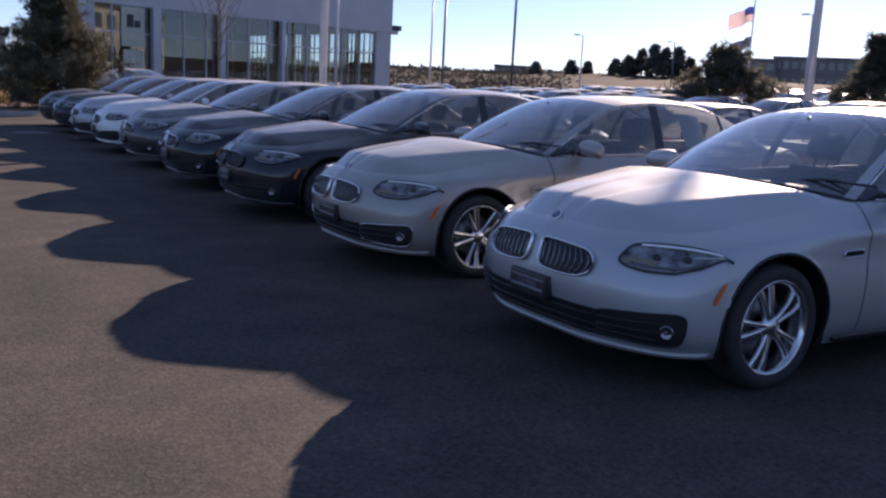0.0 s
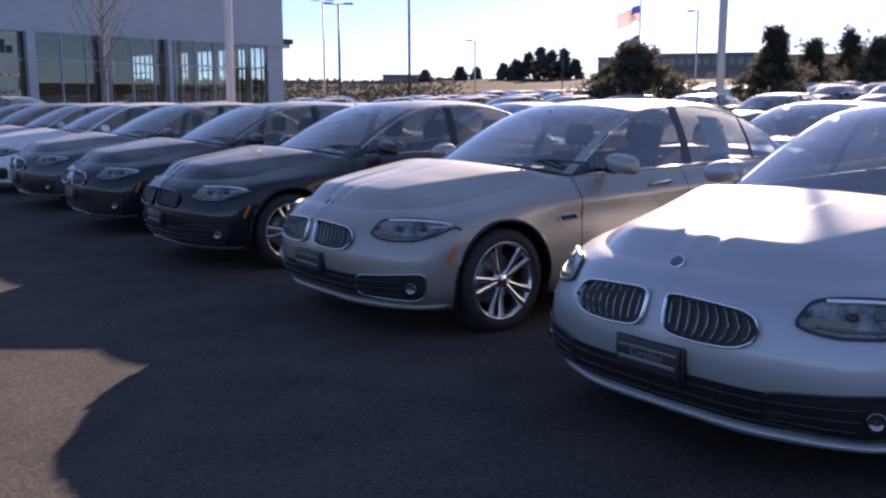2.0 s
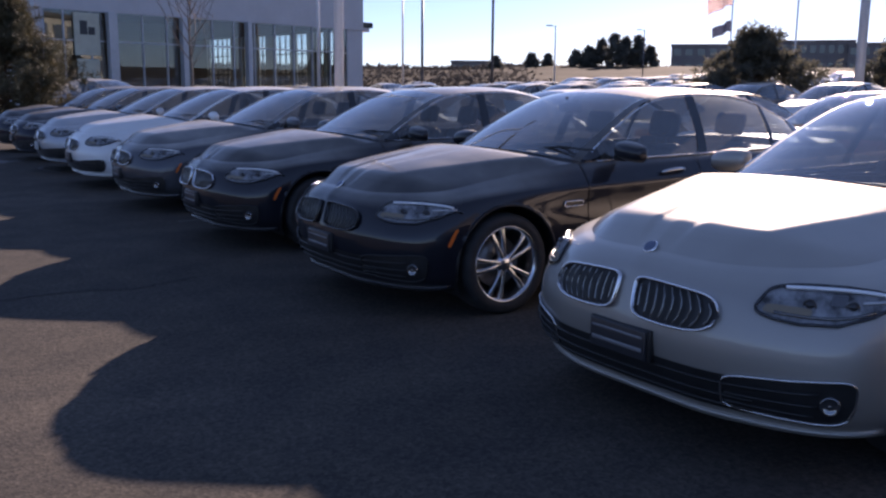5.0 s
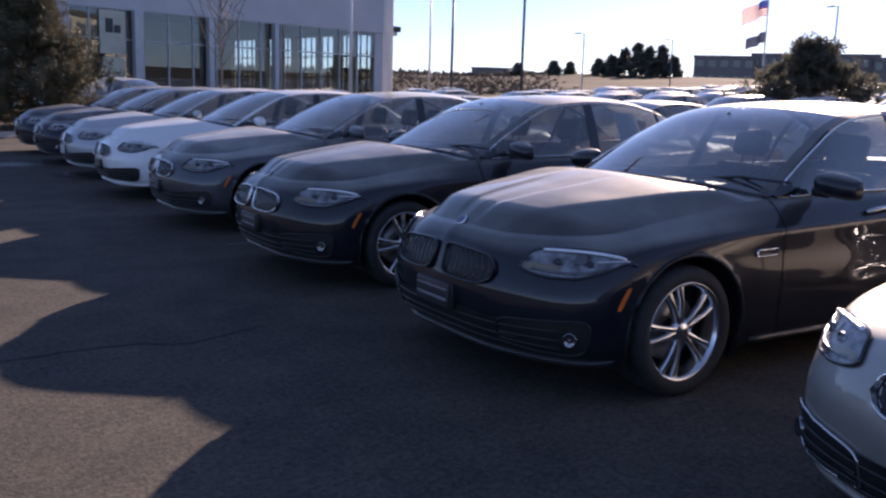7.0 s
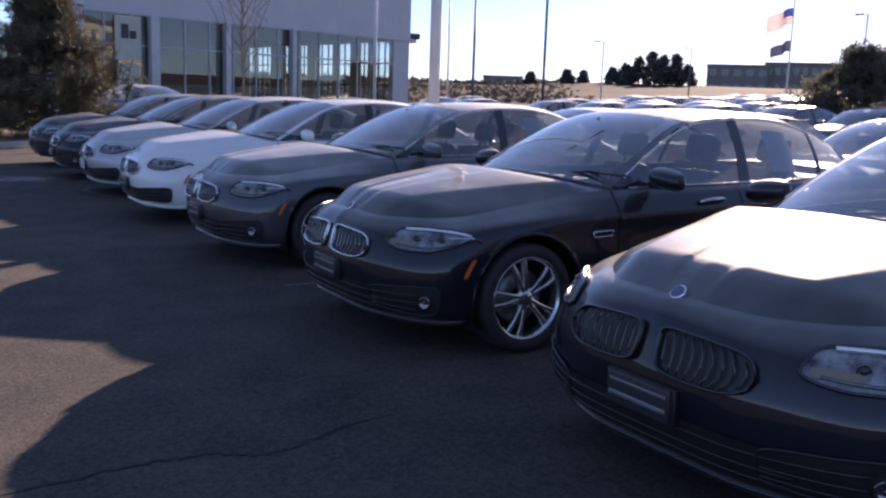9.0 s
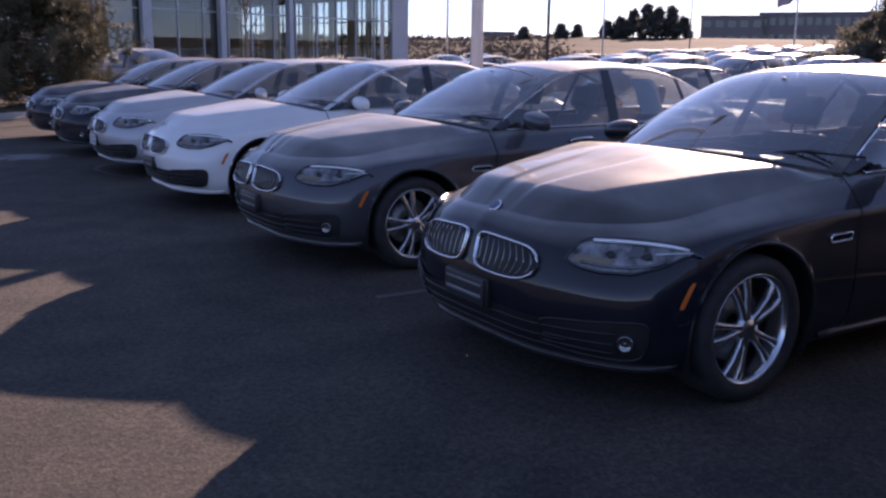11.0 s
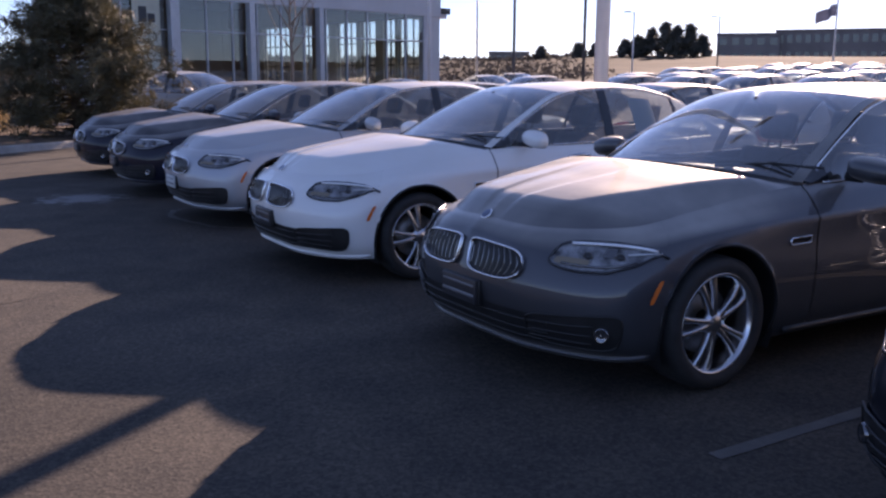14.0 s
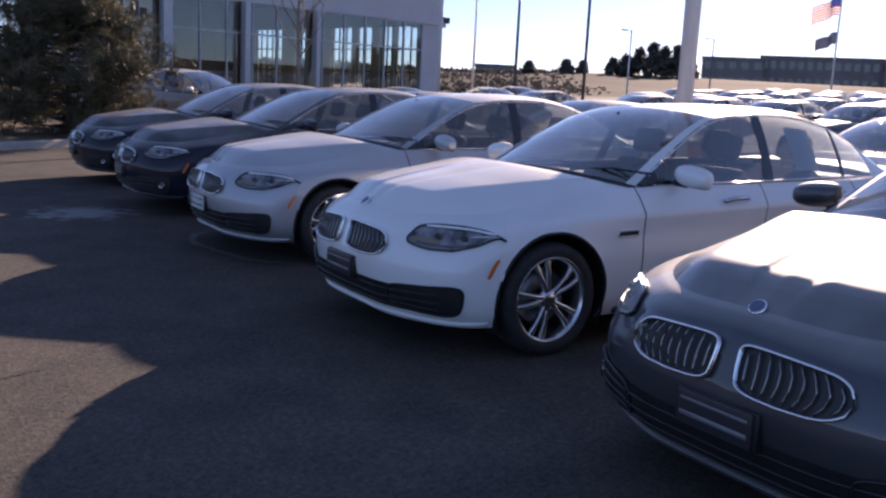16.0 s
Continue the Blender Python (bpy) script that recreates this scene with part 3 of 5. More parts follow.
def front_details(car, both, style):
    """Lamps, kidney grilles, intakes, plate, badge and other small parts of the nose and sides."""
    # headlights
    up = lambda u: 4.45 + 0.5 * u - 1.5 * u ** 2.2
    lo = lambda u: 3.36 - 0.2 * np.sin(math.pi * np.minimum(1, u * 1.2)) + 0.62 * np.maximum(0, u - 0.5) ** 1.4 * 1.3
    hl_t = lambda u, w: 1.20 + 1.25 * u + 0.15 * w * (1 - u) ** 2
    hl_v = lambda u, w: np.minimum(lo(u), up(u) - 0.02) * (1 - w) + up(u) * w
    for s in (1, -1):
        f = (lambda p: p) if s > 0 else flip_y
        lamp = part("headlight", f(rounded_patch(hl_t, hl_v, 0.004, 6, 60, 0.36)), LAMP_DARK, car, "clear headlight with dark housing")
        part("lens_cover", f(rounded_patch(hl_t, hl_v, 0.016, 6, 60, 0.36)), LENS, lamp)
        part("lens_rim", f(tube(outline(hl_t, hl_v, 0.008, 72, 0.36), 0.0065, 5, True)), GLOSS_BLACK, lamp)
        e = np.linspace(0.10, 0.88, 12)
        part("light_strip", f(tube(proud(hl_t(e, 0.84 + 0 * e), hl_v(e, 0.84 + 0 * e), 0.013), 0.0085, 6)), LAMP_CHROME, lamp)
        for uu, r in ((0.30, 0.024), (0.56, 0.024)):
            c = proud(np.array([hl_t(uu, 0.42)]), np.array([hl_v(uu, 0.42)]), 0.004)[0]
            a = 25 + 35 * uu
            at = Matrix.Translation(Vector(c)) @ Matrix.Rotation(radians(90 - a), 4, "Z")
            ring = part("projector", f(moved(lathe([(r, -0.006), (r, 0.007), (r * 0.86, 0.009), (r * 0.8, 0.002)], 20), m=at)), SLAT, lamp)
            part("projector_lens", f(moved(lathe([(r * 0.8, 0.001), (r * 0.5, 0.008), (0.001, 0.011)], 20), m=at)), GLOSS_BLACK, lamp)
        e = np.linspace(0.12, 0.72, 8)
        part("light_baffle", f(tube(proud(hl_t(e, 0.16 + 0 * e), hl_v(e, 0.16 + 0 * e), 0.006), 0.007, 6)), SLAT, lamp)
        tt = lambda u, w: hl_t(0.05 + 0.28 * u, 0.12 + 0.22 * w)
        tv = lambda u, w: hl_v(0.05 + 0.28 * u, 0.12 + 0.22 * w)
        part("turn_lamp", f(rounded_patch(tt, tv, 0.007, 4, 24, 0.4)), TURN_LAMP, lamp)
        bt = lambda u, w: hl_t(0.42 + 0.10 * u, 0.42 + 0.30 * w)
        bv = lambda u, w: hl_v(0.42 + 0.10 * u, 0.42 + 0.30 * w)
        part("lamp_block", f(rounded_patch(bt, bv, 0.010, 4, 24, 0.3)), SLAT, lamp)
        e = np.linspace(0.62, 0.92, 6)
        part("light_strip", f(tube(proud(hl_t(e, 0.50 + 0 * e), hl_v(e, 0.50 + 0 * e), 0.011), 0.0045, 6)), LAMP_CHROME, lamp)
    # kidney grilles
    kt = lambda u, w: 0.10 + (0.79 + 0.10 * np.sin(math.pi * np.clip(w, 0, 1)) - 0.05 * (1 - w) ** 2) * u + 0.03 * (1 - w) ** 3 * (1 - u)
    kv = lambda u, w: 2.42 + 1.40 * w + 0.10 * (1 - w) ** 2 * u ** 3 - 0.12 * w * u ** 3 + 0.12 * (1 - w) * (1 - u) ** 4
    for s in (1, -1):
        f = (lambda p: p) if s > 0 else flip_y
        g = part("kidney_grille", f(rounded_patch(kt, kv, 0.003, 5, 44, 0.27)), TRIM, car, "black kidney grille in a chrome frame")
        ring = outline(kt, kv, 0.018, 72, 0.27)
        part("grille_frame", f(join(tube(ring, 0.0055, 8, True), tube(outline(kt, kv, 0.008, 72, 0.27), 0.005, 6, True))), CHROME, g)
        for k in range(9):
            uu = (k + 0.8) / 9.6
            w = np.linspace(0.06 if 0 < k < 8 else 0.2, 0.94 if 0 < k < 8 else 0.8, 8)
            part("grille_slat", f(tube(proud(kt(uu + 0 * w, w), kv(uu + 0 * w, w), 0.015), 0.0042, 5)), SLAT, g)
    # lower intakes and fog lamps
    it = lambda u, w: 1.04 + (0.99 - 0.12 * (1 - w) ** 3) * u
    iv = lambda u, w: 0.80 + (0.78 + 0.18 * u) * w + 0.04 * (1 - w) * (1 - u)
    for s in (1, -1):
        f = (lambda p: p) if s > 0 else flip_y
        i = part("side_intake", f(rounded_patch(it, iv, 0.009, 5, 48, 0.35)), TRIM, car)
        part("intake_rim", f(tube(outline(it, iv, 0.011, 48, 0.35), 0.0055, 6, True)), CHROME_SATIN if style == "twin" else TRIM, i)
        for k in range(3):
            e = np.linspace(0.03, 0.72, 8)
            part("intake_bar", f(tube(proud(it(e, 0.25 + 0.25 * k), iv(e, 0.25 + 0.25 * k + 0 * e), 0.014), 0.006, 5)), TRIM, i)
        c = proud(np.array([1.83]), np.array([1.30]), 0.006)[0]
        c = c + np.array((-0.006, 0.004, 0))
        m = Matrix.Translation(Vector(c)) @ Matrix.Rotation(radians(52), 4, "Z")
        part("fog_lamp", f(moved(lathe([(0.035, -0.02), (0.035, 0.010), (0.030, 0.013), (0.023, 0.004), (0.001, 0.010)], 18), m=m)), FOG, car, "round chrome fog lamp")
        mt = lambda u, w: 2.29 + 0.05 * u + 0.09 * w
        mv = lambda u, w: 1.95 + 0.75 * w
        part("side_marker", f(rounded_patch(mt, mv, 0.006, 3, 20, 0.4)), AMBER, car, "amber side reflector")
    ct = lambda u, w: -1.34 + 2.68 * u
    cv = lambda u, w: 0.70 + 0.86 * w
    low = part("lower_intake", rounded_patch(ct, cv, 0.007, 5, 72, 0.2), TRIM, car)
    for k in range(3):
        e = np.linspace(0.02, 0.98, 16)
        part("intake_bar", tube(proud(ct(e, 0.2), cv(e, 0.2 + 0.3 * k), 0.010), 0.006, 5), TRIM, low)
    e = np.linspace(-2.3, 2.3, 50)
    part("front_lip", tube(proud(e, 0.30 + 0 * e, 0.004), 0.013, 6), PAINTS["black"], car)
    # dark strips added behind the panel gaps to stop sun leaking through
    for a, b in ((2.34, 2.52), (3.96, 4.13), (4.88, 5.04), (5.55, 5.70), (6.88, 7.02)):
        T, V = np.meshgrid(np.linspace(a, b, 5), np.linspace(0.1, 5.9, 24), indexing="ij")
        both("seam_backing", arch_cut(sheet(proud(T, V, -0.012))), TRIM)
    # badge, plate
    m = pose(0.150, 0, 0.797, 0, -42, 0)
    b = part("bonnet_badge", moved(lathe([(0.033, 0.0), (0.033, 0.005), (0.028, 0.007)], 20, "z"), m=m), CHROME, car)
    part("badge_disc", moved(lathe([(0.028, 0.007), (0.001, 0.009)], 20, "z"), m=m), BLUE_BADGE, b)
    p = part("plate", box(-0.022, -0.155, 0.375, -0.004, 0.155, 0.495, 0.004), PLATE, car, "dark dealer plate with pale lettering")
    part("plate_bar", box(-0.0255, -0.14, 0.408, -0.0215, 0.14, 0.424), PLATE_PRINT, p)
    part("plate_bar", box(-0.0255, -0.14, 0.462, -0.0215, 0.14, 0.472), PLATE_PRINT, p)
    part("plate_bracket", box(-0.008, -0.17, 0.37, 0.03, 0.17, 0.50, 0.006), TRIM, car)
    # bonnet nozzles, wipers, roof fin
    for y in (-0.30, 0.22):
        part("wiper", join(tube([(1.42 + 0.14 * abs(y), y, 1.018 - 0.03 * abs(y)), (1.56, y - 0.30, 1.045), (1.62, y - 0.52, 1.03)], (0.010, 0.008, 0.005), 6), tube([(1.50, y + 0.10, 1.04), (1.64, y - 0.55, 1.035)], 0.006, 5)), TRIM, car)
    fin = [[(3.72 + x, y * (1 - h), 1.415 - 0.11 * (0.15 + x) + 0.07 * h + 0.0) for y in (-0.03, 0.03)] for x, h in ((-0.10, 0.0), (-0.02, 0.5), (0.05, 0.95), (0.08, 1.0), (0.08, 0.0))]
    part("roof_fin", sheet(fin), TRIM, car)
    # side vents, handles, sill, arch lips, tail lamps
    vt = lambda u, w: 3.80 + 0.19 * u
    vv = lambda u, w: 3.05 + 0.25 * w
    for s in (1, -1):
        f = (lambda p: p) if s > 0 else flip_y
        v = part("side_vent", f(rounded_patch(vt, vv, 0.005, 3, 20, 0.3)), GLOSS_BLACK, car)
        part("vent_frame", f(tube(outline(vt, vv, 0.008, 20, 0.3), 0.005, 5, True)), CHROME, v)
        for t in (4.82, 5.52):
            e = np.linspace(0, 1, 6)
            part("door_handle", f(tube(proud(t - 0.18 * (1 - e), 4.35 + 0.05 * e, 0.012 + 0.028 * np.sin(math.pi * e) ** 0.5), 0.014, 8)), CHROME_SATIN, car)
        e = np.linspace(3.86, 5.55, 20)
        part("sill_strip", f(tube(proud(e, 0.35 + 0 * e, 0.002), 0.022, 6)), TRIM, car)
        for wx in WHEEL_X:
            q = np.linspace(-0.30, math.pi + 0.30, 30)
            pts = np.stack([wx + ARCH * np.cos(q), 0 * q, WHEEL_Z + ARCH * np.sin(q)], -1)
            d = skin(np.repeat(np.linspace(1.6, 6.9, 140)[:, None], 40, 1), np.repeat(np.linspace(0, 5.5, 40)[None], 140, 0)).reshape(-1, 3)
            for p in pts:
                j = np.argmin((d[:, 0] - p[0]) ** 2 + (d[:, 2] - p[2]) ** 2)
                p[1] = d[j, 1] - 0.006
            part("arch_lip", f(tube(pts, 0.011, 6)), TRIM, car)
        part("tail_lamp", f(rounded_patch(lambda u, w: 6.75 + 0.75 * u, lambda u, w: 3.6 + 1.2 * w, 0.004, 4, 24)), TAIL_RED, car)


FOG = material("fog_glass", (0.20, 0.205, 0.22), 0.12, 0.9)
CHROME_SATIN = material("satin_chrome", (0.6, 0.6, 0.61), 0.25, 1.0)
TAIL_RED = material("tail_red", (0.35, 0.01, 0.01), 0.15, coat=0.6)


def colour_car(car, colour):
    for o in car.children_recursive:
        if o.name.split(".")[0] in PAINTED:
            o.material_slots[0].link = "OBJECT"
            o.material_slots[0].material = PAINTS[colour]
    return car


# ---- setting ----
def ridge_height(x, y):
    """Flat lot; further off the land climbs to a low ridge."""
    d = math.hypot(x, y)
    k = max(0.0, min(1.0, (d - 110) / 160))
    k = k * k * (3 - 2 * k)
    k *= 1 - 0.28 * max(0.0, min(1.0, (40 - math.degrees(math.atan2(x, y))) / 6))
    return k * min(d, 900) * (0.0225 + 0.006 * noise.noise(Vector((x * 0.004, y * 0.004, 0.3))))


def lot_z(x):
    """The lot climbs gently beyond the second row."""
    return 0.034 * max(0.0, min(x, 95.0) - 15)


def asphalt_material():
    """Worn asphalt: pale chips in dark binder, broad faded patches, a dried white splash."""
    m = bpy.data.materials.new("asphalt")
    m.use_nodes = True
    t = m.node_tree
    b = t.nodes["Principled BSDF"]
    b.inputs["Roughness"].default_value = 0.92
    b.inputs["Specular IOR Level"].default_value = 0.12
    tc = t.nodes.new("ShaderNodeTexCoord")

    def noise_node(scale, detail=5):
        n = t.nodes.new("ShaderNodeTexNoise")
        n.inputs["Scale"].default_value, n.inputs["Detail"].default_value = scale, detail
        t.links.new(tc.outputs["Object"], n.inputs["Vector"])
        return n

    def ramp(source, p0, c0, p1, c1):
        r = t.nodes.new("ShaderNodeValToRGB")
        r.color_ramp.elements[0].position, r.color_ramp.elements[0].color = p0, (*c0, 1)
        r.color_ramp.elements[1].position, r.color_ramp.elements[1].color = p1, (*c1, 1)
        t.links.new(source, r.inputs[0])
        return r

    def mixed(kind, fac, a, c):
        x = t.nodes.new("ShaderNodeMix")
        x.data_type, x.blend_type = "RGBA", kind
        if isinstance(fac, float):
            x.inputs[0].default_value = fac
        else:
            t.links.new(fac, x.inputs[0])
        t.links.new(a, x.inputs[6])
        if isinstance(c, tuple):
            x.inputs[7].default_value = (*c, 1)
        else:
            t.links.new(c, x.inputs[7])
        return x.outputs[2]

    broad = ramp(noise_node(0.35, 6).outputs[0], 0.35, (0.061, 0.056, 0.051), 0.7, (0.092, 0.083, 0.075))
    vo = t.nodes.new("ShaderNodeTexVoronoi")
    vo.inputs["Scale"].default_value = 75
    t.links.new(tc.outputs["Object"], vo.inputs["Vector"])
    chips = ramp(vo.outputs["Color"], 0.2, (0.80, 0.80, 0.80), 0.95, (1.38, 1.34, 1.28))
    colour = mixed("MULTIPLY", 1.0, broad.outputs[0], chips.outputs[0])
    grit = ramp(noise_node(28, 6).outputs[0], 0.35, (0.82, 0.82, 0.82), 0.72, (1.2, 1.18, 1.15))
    colour = mixed("MULTIPLY", 1.0, colour, grit.outputs[0])
    dirt = ramp(noise_node(2.4, 9).outputs[0], 0.36, (0.84, 0.85, 0.87), 0.66, (1.16, 1.13, 1.08))
    colour = mixed("MULTIPLY", 1.0, colour, dirt.outputs[0])
    # dried splash of salt near the end of the row
    vm = t.nodes.new("ShaderNodeVectorMath")
    vm.operation = "DISTANCE"
    vm.inputs[1].default_value = (2.35, 23.1, 0)
    t.links.new(tc.outputs["Object"], vm.inputs[0])
    near = t.nodes.new("ShaderNodeMapRange")
    near.inputs[1].default_value, near.inputs[2].default_value, near.inputs[3].default_value, near.inputs[4].default_value = 0.1, 1.0, 0.62, 0.0
    t.links.new(vm.outputs["Value"], near.inputs[0])
    sp = t.nodes.new("ShaderNodeMath")
    sp.operation = "ADD"
    t.links.new(near.outputs[0], sp.inputs[0])
    t.links.new(noise_node(5, 8).outputs[0], sp.inputs[1])
    spl = ramp(sp.outputs[0], 0.82, (0, 0, 0), 1.0, (0.3, 0.3, 0.3))
    colour = mixed("MIX", spl.outputs[0], colour, (0.55, 0.55, 0.56))
    t.links.new(colour, b.inputs["Base Color"])
    bp = t.nodes.new("ShaderNodeBump")
    bp.inputs["Strength"].default_value, bp.inputs["Distance"].default_value = 0.38, 0.004
    t.links.new(vo.outputs["Distance"], bp.inputs["Height"])
    t.links.new(bp.outputs[0], b.inputs["Normal"])
    return m


GRASS = material("dry_grass", (0.038, 0.032, 0.025), 0.95, spec=0.03, vary=0.4, scale=0.05, second=(0.068, 0.056, 0.040), bump=0.6, bump_scale=3)
ASPHALT = asphalt_material()
CONCRETE = material("concrete", (0.40, 0.38, 0.35), 0.85, vary=0.2, scale=1.5, bump=0.3, bump_scale=50)
WALL_PANEL = material("wall_panel", (0.56, 0.54, 0.54), 0.55, vary=0.06, scale=0.5, bump=0.05, bump_scale=20)
WALL_INNER = material("inner_wall", (0.66, 0.60, 0.47), 0.8, vary=0.08, scale=0.7)
SHOP_WALL = material("cream_render", (0.33, 0.34, 0.30), 0.8, vary=0.1, scale=0.4)
MULLION = material("mullion_alloy", (0.46, 0.47, 0.49), 0.4, 0.5, vary=0.08, scale=4)
MULLION_DARK = material("mullion_dark", (0.05, 0.055, 0.05), 0.5, 0.3, vary=0.1, scale=4)
SHOP_GLASS = glass_material("shop_glass", (0.78, 0.83, 0.83), 0.08)
CLEAR_GLASS = glass_material("clear_pane", (0.93, 0.95, 0.95), 0.04)
POLE_WHITE = material("pole_paint", (0.66, 0.66, 0.67), 0.45, 0.1, vary=0.06, scale=3)
POLE_DARK = material("pole_dark", (0.12, 0.12, 0.13), 0.5, 0.3, vary=0.1, scale=3)
LINE_PAINT = material("line_paint", (0.10, 0.095, 0.088), 0.85, vary=0.2, scale=6, second=(0.115, 0.11, 0.104), bump=0.4, bump_scale=90)
CRACK = material("crack_dirt", (0.018, 0.017, 0.017), 0.95, vary=0.3, scale=10)
MULCH = material("mulch", (0.10, 0.06, 0.035), 0.95, vary=0.5, scale=3, second=(0.22, 0.14, 0.08), bump=0.9, bump_scale=25)
BARK = material("bark", (0.10, 0.07, 0.05), 0.9, vary=0.3, scale=8, bump=0.6, bump_scale=40)
PALE_BARK = material("pale_bark", (0.22, 0.18, 0.15), 0.9, vary=0.3, scale=8, bump=0.4, bump_scale=40)
PINE = material("pine_needles", (0.070, 0.074, 0.044), 0.7, vary=0.4, scale=1.2, second=(0.140, 0.120, 0.065))
CONIFER = material("dark_conifer", (0.09, 0.09, 0.07), 0.8, vary=0.3, scale=0.8, second=(0.14, 0.135, 0.10))
SCRUB = material("far_scrub", (0.06, 0.056, 0.052), 0.9, vary=0.3, scale=0.05, second=(0.10, 0.09, 0.08))
# hillside leaves paler than real ones: distance haze put into the colour
HAZED_LEAF = material("hazed_leaf", (0.16, 0.16, 0.14), 0.9, vary=0.3, scale=0.3, second=(0.24, 0.235, 0.20))
STRAW = material("straw_grass", (0.38, 0.28, 0.15), 0.85, vary=0.35, scale=6)
BRICK_FAR = material("far_walls", (0.24, 0.19, 0.17), 0.85, vary=0.15, scale=0.1)
DARK_GLASS = material("far_window", (0.05, 0.06, 0.07), 0.15, 0.0, 0.5)
FLAG_RED = material("flag_red", (0.30, 0.05, 0.06), 0.8, vary=0.1, scale=3)
FLAG_WHITE = material("flag_white", (0.75, 0.74, 0.72), 0.8, vary=0.06, scale=3)
FLAG_BLUE = material("flag_blue", (0.03, 0.05, 0.20), 0.8, vary=0.1, scale=3)
FLAG_DARK = material("flag_dark", (0.05, 0.06, 0.10), 0.8, vary=0.2, scale=3)
POSTER = material("poster_print", (0.56, 0.54, 0.42), 0.6, vary=0.08, scale=2)
POSTER_DARK = material("poster_figure", (0.06, 0.06, 0.06), 0.6)

for leaf, share in ((PINE, 0.22), (CONIFER, 0.55), (HAZED_LEAF, 0.6), (SCRUB, 0.2), (STRAW, 0.4), (FLAG_RED, 0.5), (FLAG_WHITE, 0.5), (FLAG_BLUE, 0.5), (FLAG_DARK, 0.4)):
    leafy(leaf, share)
# dimness of the unlit interior put into the wall and ceiling colour
INNER_SHADE = material("inner_shade", (0.17, 0.135, 0.115), 0.8, vary=0.2, scale=0.7)

rs = np.concatenate([np.linspace(0, 100, 6), np.linspace(115, 300, 20), np.geomspace(320, 4500, 24)])
G = [[(r * math.sin(a), r * math.cos(a), ridge_height(r * math.sin(a), r * math.cos(a)) + lot_z(r * math.sin(a)) - (0.25 if r < 112 else 0.004)) for a in np.linspace(0, 2 * math.pi, 160, endpoint=False)] for r in rs]
tagged(part("ground", sheet(G, close_v=True), GRASS), "dry tan grassland rising to a low ridge", "ground", kind="structure")
tagged(part("pavement", sheet([[(x, y, lot_z(x)) for y in np.linspace(-70, 95, 17)] for x in np.linspace(-60, 95, 32)]), ASPHALT), "weathered grey asphalt car lot with pale chips", "pavement", kind="structure")

# ---- front row of sedans ----
fine_multi = build_car("sedan", "multi")
fine_twin = build_car("sedan", "twin")
coarse = build_car("parked_car", "multi", fine=False)
FRONT = [
    ("silver", "multi", 2.80, 3.78, 0, "silver four-door sedan parked nose-out, dusty bonnet"),
    ("champagne", "twin", 2.82, 6.58, 1, "champagne-silver four-door sedan with twin-spoke alloy wheels"),
    ("black", "multi", 2.81, 9.385, 0, "dusty black four-door sedan with dark grilles"),
    ("black", "multi", 2.81, 12.125, 1, "dusty black four-door sedan with chrome-framed kidney grilles"),
    ("grey", "multi", 2.825, 15.01, 1, "dark grey metallic four-door sedan with dusty bonnet"),
    ("white", "multi", 2.81, 17.82, 1, "white four-door sedan with amber side reflectors"),
    ("pale_silver", "multi", 2.83, 20.63, 0, "pale silver four-door sedan parked beside a white one"),
    ("dark_blue", "multi", 2.80, 23.4, 0, "very dark blue four-door sedan, dusty bonnet"),
    ("dark_blue", "multi", 2.80, 26.2, 0, "very dark blue four-door sedan at the row's end"),
]
used = {"multi": False, "twin": False}
first_car = None
for colour, style, x, y, sticker, label in FRONT:
    source = fine_multi if style == "multi" else fine_twin
    if used[style]:
        car = copy_thing(source, pose(x, y, 0))
        for o in [c for c in car.children if c.name.startswith("window_sticker")]:
            bpy.data.objects.remove(o)
    else:
        car, used[style] = source, True
        car.matrix_basis = pose(x, y, 0)
    first_car = first_car or car
    colour_car(car, colour)
    if sticker:
        part("window_sticker", flip_y(side_patch(3.08, 3.34, 0.15, 0.8, 6, 6, -0.012)), PAPER, car, "white paper price sticker inside the glass")
    if "dark grilles" in label:
        for o in car.children_recursive:
            if o.name.split(".")[0] in ("grille_frame", "grille_slat"):
                o.material_slots[0].link = "OBJECT"
                o.material_slots[0].material = GLOSS_BLACK
    if colour in ("white", "pale_silver"):
        for o in [c for c in car.children if c.name.split(".")[0] == "fog_lamp"]:
            bpy.data.objects.remove(o)
    if colour == "pale_silver":
        for o in car.children_recursive:
            if o.name.split(".")[0] == "plate":
                o.material_slots[0].link = "OBJECT"
                o.material_slots[0].material = PAPER
                o["label"] = "white paper dealer plate"
    tagged(car, label, "car", "front row of sedans")
tc = bpy.data.curves.new("plate_text", "FONT")
tc.body, tc.size, tc.align_x, tc.align_y, tc.extrude = "Certified", 0.045, "CENTER", "CENTER", 0.0008
to = new("plate_text", tc)
bpy.context.view_layer.update()
tm = bpy.data.meshes.new_from_object(to.evaluated_get(bpy.context.evaluated_depsgraph_get()))
bpy.data.objects.remove(to)
tm.materials.append(PLATE_PRINT)
lettering = new("plate_lettering", tm)
lettering.parent = first_car
lettering.matrix_basis = Matrix.Translation((-0.024, 0, 0.443)) @ Matrix(((0, 0, -1, 0), (-1, 0, 0, 0), (0, 1, 0, 0), (0, 0, 0, 1)))

